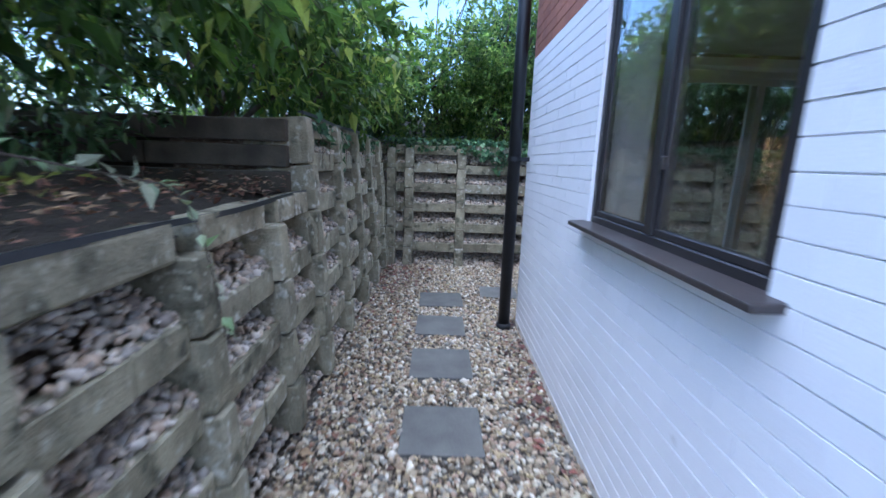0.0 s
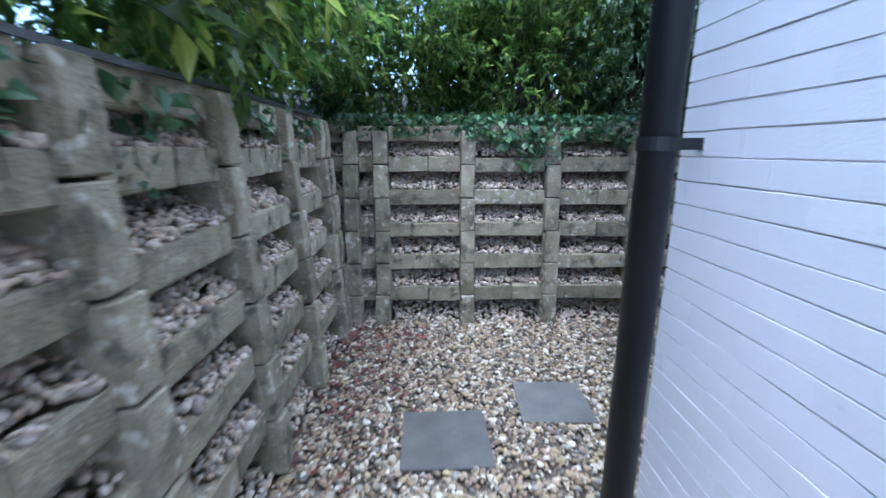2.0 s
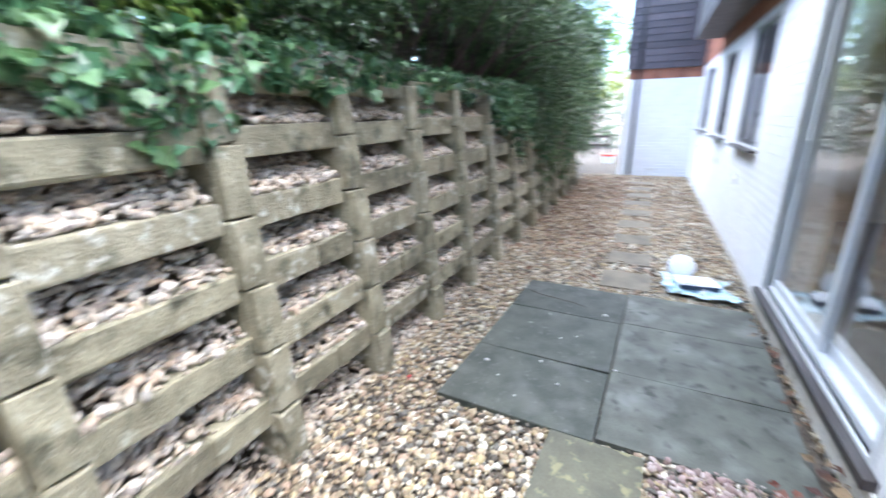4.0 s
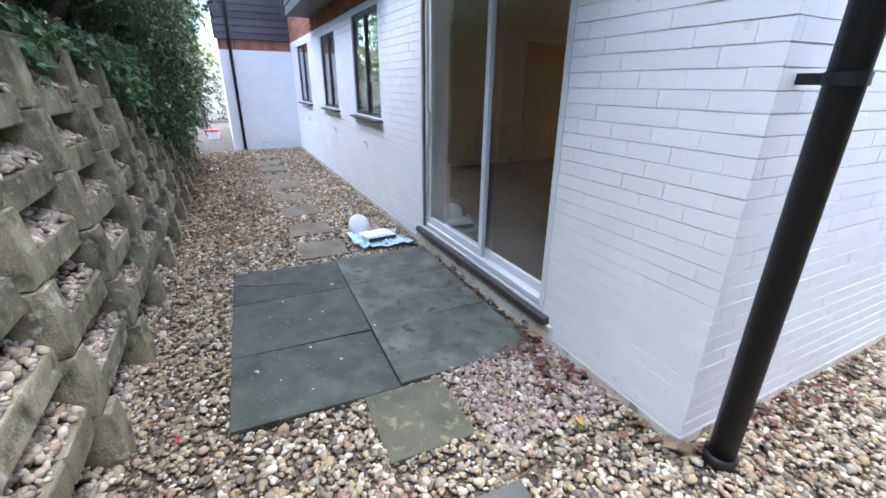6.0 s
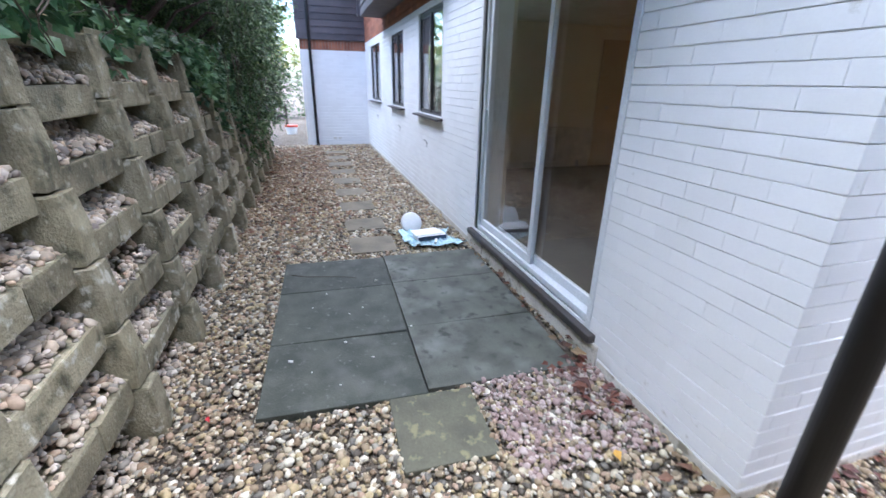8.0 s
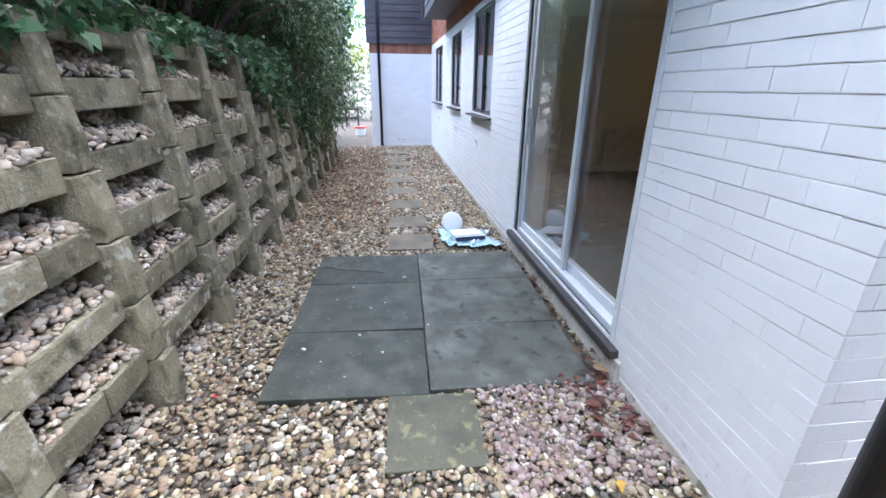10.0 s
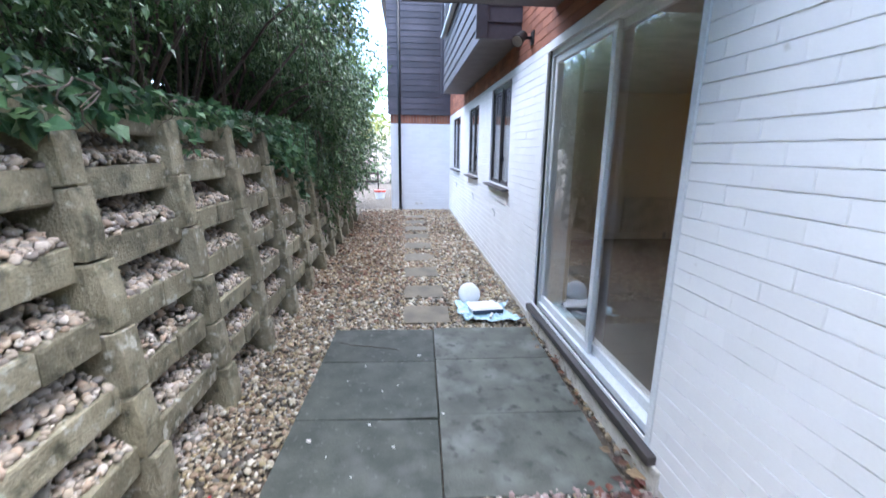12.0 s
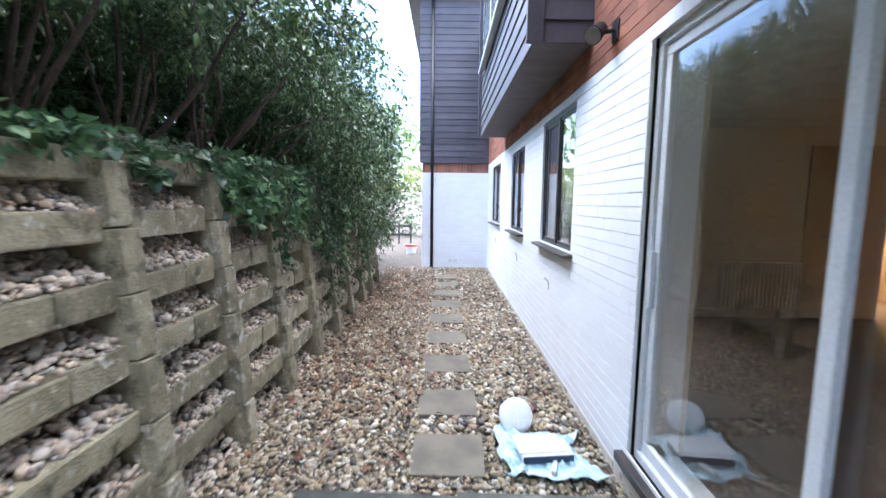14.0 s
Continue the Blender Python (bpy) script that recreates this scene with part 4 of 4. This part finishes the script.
shrub("sunlit_bush", "yellow-green sunlit shrub far behind the laurels", (-7.4, 3.0, 1.9), [((-7.4, -0.5, 2.5), (0.7, 1.6, 0.9), 420), ((-7.4, 2.4, 2.6), (0.7, 1.8, 1.0), 480), ((-7.4, 5.6, 2.7), (0.7, 1.8, 1.0), 420)], YELLOW, 0.14, 0.25, 8, 0.2)
shrub("dense_bush", "dense dark evergreen behind the corner of the crib walls", (-2.6, 7.2, 1.9), [((-2.6, 6.6, 2.7), (1.0, 0.8, 0.9), 420), ((-1.6, 7.2, 2.6), (0.8, 0.6, 0.8), 420)], HEDGE, 0.10, 0.2, 8, 0.2)
B_LABEL = "dense bright green hedge above the back crib wall"
shrub("hedge_bush", B_LABEL, (-0.2, 7.1, 1.85), [((-0.4, 6.9, 2.45), (0.8, 0.55, 0.75), 800), ((-0.1, 7.0, 3.0), (0.9, 0.7, 0.6), 420), ((0.3, 7.2, 4.5), (0.9, 0.9, 0.5), 70)], LIME, 0.08, 0.18, 9, 0.3)
shrub("hedge_bush", B_LABEL, (0.9, 7.1, 1.85), [((0.9, 6.85, 2.4), (0.8, 0.55, 0.75), 800), ((1.0, 6.95, 3.3), (1.0, 0.75, 0.8), 700), ((1.1, 7.2, 4.5), (1.3, 0.9, 0.7), 200)], LIME, 0.075, 0.18, 9, 0.3)
for bx in (-3.2, -0.6, 2.0, 4.6, 7.2, 9.8):
    shrub("tall_hedge", "tall dark evergreen hedge behind the overhanging shrubs", (bx, 8.8, 2.0),
          [((bx, 8.6, 2.7 if bx > 1 else 2.4), (1.7, 0.7, 1.0), 1100 if bx > 1 else 330), ((bx, 8.7, 3.7 if bx > 1 else 3.0), (1.7, 0.8, 0.7), 1000 if bx > 1 else 40)], HEDGE, 0.15, 0.28, 8, 0.1)
H_LABEL = "dark small-leaved shrub overhanging the crib wall with trailing shoots"
x = 1.9
k = 0
while x < 11.2:
    end_ = x > 5.9
    over_ = 3.4 < x < 7.0
    out = 0.32 if over_ else 0.0
    lift = 0.0 if (x > 5.6 or x < 2.4) else 0.2
    lumps = [((x, 6.72 - out + 0.12 * math.sin(2.1 * k), 2.75 + lift + 0.08 * math.sin(1.3 * k)), (0.75, 1.05, 0.66 - 0.3 * lift), 860), ((x + 0.1, 7.3, 3.45), (0.85, 1.0, 0.55), 760),
             ((x, 6.95 if lift else 6.75, 2.15), (0.6, 0.4, 0.4), 0 if over_ else 90 if lift else 200)]
    if end_:
        lumps.append(((x, 6.3, 1.75), (0.6, 0.62 + 0.05 * math.sin(k), 1.25), 680))
    shrub("overhanging_shrub", H_LABEL, (x, 7.0, 1.75), lumps, HEDGE, 0.052, 0.17, 11, 0.3, 0.45, floor=0.32 if end_ else 1.8,
          face=(lambda p: (p[:, 2] > (2.72 if over_ else 1.88) + 0.12 * np.sin(5 * p[:, 0])) | (end_ & (p[:, 1] < 6.1))))
    x += 0.86
    k += 1
# trailing shoots
for sx, sy, sz, ln in ((3.1, 5.82, 2.62, 0.85), (3.95, 5.82, 2.62, 0.95), (2.5, 5.95, 2.5, 0.45), (4.6, 5.82, 2.62, 0.8), (1.8, 6.0, 2.35, 0.5), (5.3, 5.82, 2.6, 0.8)):
    t = thing("trailing_shoot", "thin trailing shoot with small leaves hanging from the hedge", "branch", (sx, sy, sz), group="trailing shoots")
    q = [Vector((0.05 * math.sin(4 * f) + 0.25 * f * ln, -0.12 * f + 0.02 * math.sin(9 * f), 0.25 * (1 - f) ** 2 - ln * f * f)) for f in np.linspace(0, 1, 9)]
    part("stem", tube(q, 0.0045, 5, 0.0015), BARK, t)
    base = np.array([q[i].lerp(q[i + 1], f) for i in range(8) for f in (0.1, 0.3, 0.5, 0.7, 0.9)])
    leaves("foliage", base, RNG.normal(0, 0.7, (len(base), 3)) + np.array((0.2, -0.2, -0.3)), 0.042, 0.016, HEDGE, t)

# ---- ivy on the crib wall ----
def ivy(name, label, x0, x1, n, deep, parent_y=5.95, thick=0.08):
    u = RNG.uniform(x0, x1, n)
    hang = np.array([max(0.03, deep(a) * (0.55 + 0.9 * noise.noise(Vector((a * 4.6, 3.1, 0))))) for a in u])
    f = RNG.uniform(0, 1, n) ** 1.5
    z = 1.90 - f * (hang + 0.1)
    yy = parent_y + 0.112 * z + 0.06 - RNG.uniform(0, thick, n) + np.where(z > 1.77, RNG.uniform(-0.02, 0.25, n), 0)
    p = np.stack([u, yy, z], 1)
    w = RNG.normal(0, 0.6, (n, 3)) + np.array((0, -0.45, -0.55))
    c = thing(name, label, "ivy", (x0, parent_y, 1.7))
    leaves("foliage", p - np.array((x0, parent_y, 1.7)), w, 0.06, 0.052, IVY, c, 0.3, 0.6)
    bm = bmesh.new()
    for i in range(int((x1 - x0) * 7)):
        a = RNG.uniform(x0, x1)
        h = deep(a) * RNG.uniform(0.3, 1.0)
        q = [Vector((a - x0 + 0.05 * math.sin(7 * s + i), -0.05 - 0.015 * math.sin(5 * s), 0.12 - h * s)) for s in np.linspace(0, 1, 7)]
        add_tube(bm, q, 0.004, 5, 0.0015)
    tagged(part("stem", bm, BARK, c), kind="stuff")
    return c


ivy("ivy_drape", "green ivy draped over the top of the concrete crib wall", 0.25, 2.0, 1350, lambda a: 0.10 + 0.38 * math.exp(-((a - 0.75) / 0.42) ** 2) + 0.1 * math.exp(-((a - 1.6) / 0.2) ** 2))
ivy("ivy_drape", "green ivy draped over the top of the concrete crib wall", 2.0, 4.4, 1100, lambda a: 0.06 + 0.18 * max(0.0, math.sin(8.09 * (a - 2.56))) ** 2)
ivy("ivy_drape", "dark ivy hanging far down the shaded crib wall", 4.1, 9.5, 6200, lambda a: min(1.15, 0.45 + 0.5 * (a - 4.1)) + 0.15 * math.sin(3.1 * a), thick=0.16)
ivy("ivy_drape", "thin ivy along the top of the crib wall", -0.95, 0.25, 420, lambda a: 0.10)
g = thing("ivy_drape", "dark ivy trailing over the edge of the crib wall", "ivy", (-0.95, 3.2, 1.75))
n = 520
u = RNG.uniform(2.75, 5.7, n)
p = np.stack([-1.08 + RNG.uniform(-0.10, 0.10, n), u, 1.80 - RNG.uniform(0, 1, n) ** 2 * 0.35 * (np.abs(np.sin(2.2 * u)) ** 2)], 1)
leaves("foliage", p - np.array((-0.95, 3.2, 1.75)), RNG.normal(0, 0.6, (n, 3)) + np.array((0.4, 0, -0.5)), 0.06, 0.05, IVY, g, 0.3, 0.6)
bm = bmesh.new()
for i in range(14):
    yy = 2.9 + 0.2 * i - 3.2
    add_tube(bm, [(-0.18, yy, 0.03), (-0.09, yy + 0.05, 0.05), (-0.04, yy + 0.08, -0.05), (-0.05, yy + 0.1, -0.22)], 0.004, 5, 0.002)
tagged(part("stem", bm, BARK, g), kind="stuff")
v = thing("variegated_vine", "pale variegated vine hanging over the low crib wall", "vine", (-1.0, 1.15, 1.4))
q = [Vector((-0.35 + 0.055 * i + (0.0), -0.25 + 0.04 * i, 0.16 - 0.016 * i)) for i in range(7)] + [Vector((0.03, 0.02, 0.02)), Vector((0.08, 0.03, -0.12)), Vector((0.10, 0.05, -0.3)), Vector((0.11, 0.07, -0.5))]
part("stem", tube(q, 0.005, 6, 0.002), BARK, v)
base = np.array([q[i].lerp(q[i + 1], f) for i in range(len(q) - 1) for f in (0.2, 0.6, 0.9)])
leaves("foliage", base, RNG.normal(0, 0.6, (len(base), 3)) + np.array((0.3, 0, 0.1)), 0.06, 0.036, leaf_mat("variegated_leaf", [(0.25, 0.3, 0.16), (0.15, 0.22, 0.09), (0.36, 0.38, 0.26)]), v)
yb = thing("yellow_fern", "small yellow-green leafy plant on the soil", "plant", (-1.6, 0.95, 1.40))
base = RNG.normal(0, 1, (60, 3)) * (0.16, 0.16, 0.02) + (0, 0, 0.05)
leaves("foliage", base, RNG.normal(0, 1, (60, 3)) * (1, 1, 0.25), 0.09, 0.04, YELLOW, yb)

# ---- fallen leaves ----
def strew(name, label, n, x0, x1, y0, y1, material, size, z=(0.015, 0.04), bias=None):
    p = scatter(n, x0, x1, y0, y1, z)
    if bias is not None:
        p = p[RNG.uniform(0, 1, n) < bias(p)]
    p = clear(p, COVER[:-9] if y1 < 3.99 else COVER) if z[1] < 0.06 and x0 != 1.7 else p
    return tagged(litter(name, p, size, material), label, "leaves", kind="stuff")


strew("leaf_litter", "reddish fallen leaves heaped in the corner of the crib walls", 900, -0.88, 0.0, 3.4, 5.98, REDLEAF, 0.05, bias=lambda p: np.clip(1.1 - 1.5 * (p[:, 0] + 0.88), 0, 1) * np.clip((p[:, 1] - 3.2) / 2.2, 0, 1))
strew("leaf_litter", "brown fallen leaves along the crib wall", 700, -0.88, 0.3, -0.5, 3.6, LITTER, 0.045, bias=lambda p: np.clip(1 - 1.2 * (p[:, 0] + 0.88), 0, 1))
strew("leaf_litter", "brown and red fallen leaves against the white wall", 240, 0.35, 0.68, 0.0, 3.6, REDLEAF, 0.05, bias=lambda p: np.clip((p[:, 0] - 0.35) * 3.2, 0, 1))
strew("leaf_litter", "brown leaves fallen over the gravel below the hedge", 6500, 3.7, 11.0, 3.75, 6.0, LITTER, 0.055, z=(0.022, 0.05), bias=lambda p: 0.10 + 0.2 * (p[:, 0] > 5.2) + 0.5 * (p[:, 1] > 4.95) * (p[:, 0] > 4.4))
strew("leaf_litter", "dry red-brown leaves gathered by the patio edge", 46, 1.2, 1.7, 3.72, 3.95, REDLEAF, 0.055, (0.02, 0.065))
strew("leaf_litter", "dry brown leaves caught along the door plinth", 36, 1.7, 3.7, 3.71, 3.82, LITTER, 0.06, (0.045, 0.07))
strew("leaf_litter", "brown fallen leaves and twigs on the soil bank", 2200, -2.6, -1.02, -1.0, 2.5, LITTER, 0.042, (1.34, 1.46), bias=lambda p: (p[:, 2] > 1.30 + 0.13 * (-1.02 - p[:, 0]) + 0.02))
strew("leaf_litter", "brown leaves at the foot of the corner", 26, 0.62, 0.95, 3.45, 3.85, LITTER, 0.06, (0.02, 0.05), bias=lambda p: ((p[:, 0] < 0.68) | (p[:, 1] > 3.69)))

# ---- odds and ends on the ground ----
sheet = thing("plastic_sheet", "crumpled pale blue plastic sheet on the gravel", "sheet", (3.91, 4.09, 0.02))
bm = bmesh.new()
bmesh.ops.create_grid(bm, x_segments=22, y_segments=22, size=0.5)
for vt in bm.verts:
    a, b = vt.co.x, vt.co.y
    vt.co = Vector((a * 0.47 * (1 + 0.5 * noise.noise(Vector((a * 3, b * 3, 1)))), b * 0.52 * (1 + 0.5 * noise.noise(Vector((b * 3, a * 3, 5)))),
                    0.02 + 0.06 * abs(noise.noise(Vector((a * 9, b * 9, 0)))) + 0.02 * abs(noise.noise(Vector((a * 20, b * 20, 2))))))
bmesh.ops.solidify(bm, geom=bm.faces, thickness=0.003)
part("film", bm, SHEET, sheet)
carton = thing("white_carton", "flat white carton with a dark blue open side on the sheet", "box", (3.87, 4.09, 0.062), -84)
part("body", box(-0.155, 0.155, -0.09, 0.09, 0, 0.05, 0.004), PLASTIC, carton)
part("lid", box(-0.17, 0.12, -0.07, 0.12, 0.052, 0.06, 0.002), PLASTIC, carton, "white card lid laid askew")
part("open_side", box(-0.153, 0.153, -0.093, -0.0905, 0.004, 0.046), NAVY, carton, "dark blue open side")
part("side_flap", box(0.1555, 0.159, -0.07, 0.08, 0.004, 0.044), NAVY, carton)
dish = thing("light_fitting", "round white plastic light fitting leaning on the rubbish", "lamp", (4.21, 4.20, 0.012), -80)
bm = bmesh.new()
rings = []
for r, h in ((0.001, 0.016), (0.07, 0.013), (0.108, 0.006), (0.118, -0.003), (0.12, -0.01), (0.118, -0.026), (0.10, -0.03), (0.001, -0.03)):
    rings.append([bm.verts.new((r * math.cos(2 * math.pi * i / 32), r * math.sin(2 * math.pi * i / 32), h)) for i in range(32)])
for r0, r1 in zip(rings, rings[1:]):
    for i in range(32):
        bm.faces.new((r0[i], r0[(i + 1) % 32], r1[(i + 1) % 32], r1[i]))
bmesh.ops.remove_doubles(bm, verts=bm.verts, dist=0.002)
bmesh.ops.rotate(bm, verts=bm.verts, matrix=Matrix.Rotation(radians(58), 3, "X"))
bmesh.ops.translate(bm, verts=bm.verts, vec=(0, 0, 0.118))
part("cover", bm, PLASTIC, dish, smooth=True)
stick = thing("white_tube", "short white plastic tube lying on the sheet", "tube", (3.73, 4.06, 0.055), 160)
part("tube", tube([(-0.06, 0, 0.012), (0.05, 0, 0.012)], 0.015, 12), PLASTIC, stick)

# crack in the far-left slab, built as a thin strand laid on top
crack = thing("twig", "thin dark strand standing in for a crack in the patio slab", "twig", (3.2, 5.12, 0.034))
part("stem", tube([(0.12, 0.32, 0), (0.05, 0.2, 0.002), (0.02, 0.05, 0.001), (-0.03, -0.12, 0.002), (-0.07, -0.2, 0)], 0.0028, 6, 0.0015), BARK, crack)
CRUMB = mat("pale_stone_chip", (0.6, 0.58, 0.54), rough=0.8)
for x, y, s in ((2.08, 5.42, 0.03), (3.03, 4.80, 0.035), (2.55, 5.05, 0.015), (1.95, 5.3, 0.012), (2.28, 4.66, 0.018), (2.7, 5.3, 0.014), (2.2, 5.1, 0.022), (1.8, 5.15, 0.012), (2.9, 5.2, 0.012), (2.62, 4.95, 0.014), (2.0, 4.95, 0.02)):
    v = ICO_V * (1 + RNG.uniform(-0.2, 0.2, (12, 1))) * np.array((s, s * 0.75, s * 0.4)) * 0.62
    o = soup("stone_chip", v, ICO_F, CRUMB)
    o.matrix_basis = pose(x, y - 0.04 * (x - 1.63) * 0.5, 0.031 + s * 0.22, 0, 0, RNG.uniform(0, 360))
    tagged(o, "small pale stone lying on the patio", "stone", "loose stones")
petal = litter("red_scrap", np.array([(0.0, 0.0, 0.0)]), 0.045, mat("red_paper", (0.55, 0.03, 0.04), rough=0.6))
petal.location = (1.72, 5.78, 0.045)
tagged(petal, "small red scrap of paper on the gravel", "scrap")
leaf1 = litter("yellow_leaf", np.array([(0.0, 0.0, 0.0)]), 0.06, mat("orange_leaf", (0.6, 0.33, 0.05), rough=0.6))
leaf1.location = (1.02, 3.99, 0.035)
tagged(leaf1, "single orange-yellow fallen leaf on the gravel", "leaf")

# ---- beyond the end of the path ----
shrub("clipped_hedge", "tall clipped hedge with yellow-green tips far behind", (21, 8.0, 0.0), [((21, 7.2, 1.3), (1.0, 2.4, 1.4), 900)], HEDGE, 0.10, 0.25, 9, 0.0, floor=0.05)
shrub("golden_hedge", "yellow-green hedge top far behind", (21.4, 7.6, 0.0), [((21.4, 7.2, 2.6), (1.0, 2.4, 0.5), 500)], YELLOW, 0.10, 0.22, 9, 0.0)
shrub("distant_tree", "tall green tree far behind the house", (26, 9.5, 0.0), [((26, 9.0, 4.5), (2.5, 3.0, 2.5), 900), ((25, 13.0, 5.5), (3, 3, 3), 700)], LIME, 0.2, 0.5, 9, 0.1, category="tree")
fence = thing("low_fence", "low brown wooden fence far down the path", "fence", (17.5, 6.0, 0.0))
for i in range(5):
    part("post", box(-0.03, 0.03, 0.45 * i - 0.03, 0.45 * i + 0.03, -0.02, 0.75, 0.004), BARK, fence)
for z in (0.3, 0.62):
    part("rail", box(-0.05, -0.03, -0.03, 1.83, z, z + 0.08, 0.004), BARK, fence)
sign = thing("plant_tub", "small white and red plastic tub on the ground", "tub", (14.5, 5.75, -0.015))
part("tub", tube([(0, 0, 0), (0, 0, 0.15), (0, 0, 0.22)], 0.14, 16, 0.19), PLASTIC, sign)
part("rim", tube([(0, 0, 0.221), (0, 0, 0.28)], 0.2, 16), mat("red_plastic", (0.6, 0.08, 0.05), rough=0.4), sign, "red rim")


# ---- bricks ----
def unit_brick(name):
    """One painted brick face, standing proud of its joints; x along, y outwards."""
    bm = bmesh.new()
    w, h, e = 0.1123, 0.0354, 0.0006
    lo = [bm.verts.new(c) for c in ((-w, -0.002, -h), (w, -0.002, -h), (w, -0.002, h), (-w, -0.002, h))]
    hi = [bm.verts.new((p * (w - e) + RNG.uniform(-0.0004, 0.0004), 0.0068 + RNG.uniform(-0.0003, 0.0003),
                        (-h if q < 0 else h - 0.0008 - 0.003 * RNG.random() ** 3) + RNG.uniform(-0.0008, 0.0008))) for p, q in ((-1, -1), (1, -1), (1, 1), (-1, 1))]
    bm.faces.new(hi)
    for k in range(4):
        bm.faces.new((lo[k], lo[(k + 1) % 4], hi[(k + 1) % 4], hi[k]))
    bmesh.ops.recalc_face_normals(bm, faces=bm.faces)
    me = bpy.data.meshes.new(name)
    bm.to_mesh(me)
    bm.free()
    me.materials.append(WHITE)
    return me


UNITS = [unit_brick("brick") for _ in range(9)]


def lay(parent, rects, place, near, turn, limit=300):
    """Lay the bricks of a wall: whole ones in the near stretch singly, all others joined."""
    rest, count = [], 0
    for r in rects:
        whole = abs((r[1] - r[0]) - 0.2246) < 0.002 and abs((r[3] - r[2]) - 0.0708) < 0.002
        if whole and near(*r) and count < limit:
            o = new("brick", UNITS[int(RNG.integers(9))])
            o.parent = parent
            x, y, z = place((r[0] + r[1]) / 2, (r[2] + r[3]) / 2, RNG.uniform(-0.001, 0.001))
            o.matrix_basis = pose(x, y, z, RNG.normal(0, 0.25), 0, turn)
            count += 1
        else:
            rest.append(r)
    brick_soup("brickwork", rest, place, WHITE_J, parent)


lay(wall_side, list(bond(-3.0, BY, 0.0, ZW, [WIN_S])), on_side, lambda a, b, c, d: a > 0.3 and 0.3 < c < 2.1, 90)
lay(wall_back, list(bond(SX - 0.0065, END_X, 0.0, ZW, BACK_HOLES)), on_back, lambda a, b, c, d: (b < 1.68 or 3.5 < a < 4.9) and c > 0.1, 0)
RED_CUT = [(4.55, 8.85, 2.70, 5.2), (1.35, 3.52, 2.70, 3.7)]
brick_soup("brickwork", list(bond(-0.5, BY, ZW, 4.2, [])), on_side, RED, upper_side)
brick_soup("brickwork", list(bond(SX, END_X, ZW, 4.6, RED_CUT)), on_back, RED, upper_back)


def on_end(u, z, w):
    return np.stack([END_X - w, u, z], -1)


brick_soup("brickwork", list(bond(BY, 5.26, 0.0, 2.27, [])), on_end, WHITE_J, wall_end)
brick_soup("brickwork", [(BY + 0.075 * i, BY + 0.075 * i + 0.065, 2.285, 2.495) for i in range(21)], on_end, RED, wall_end_up)
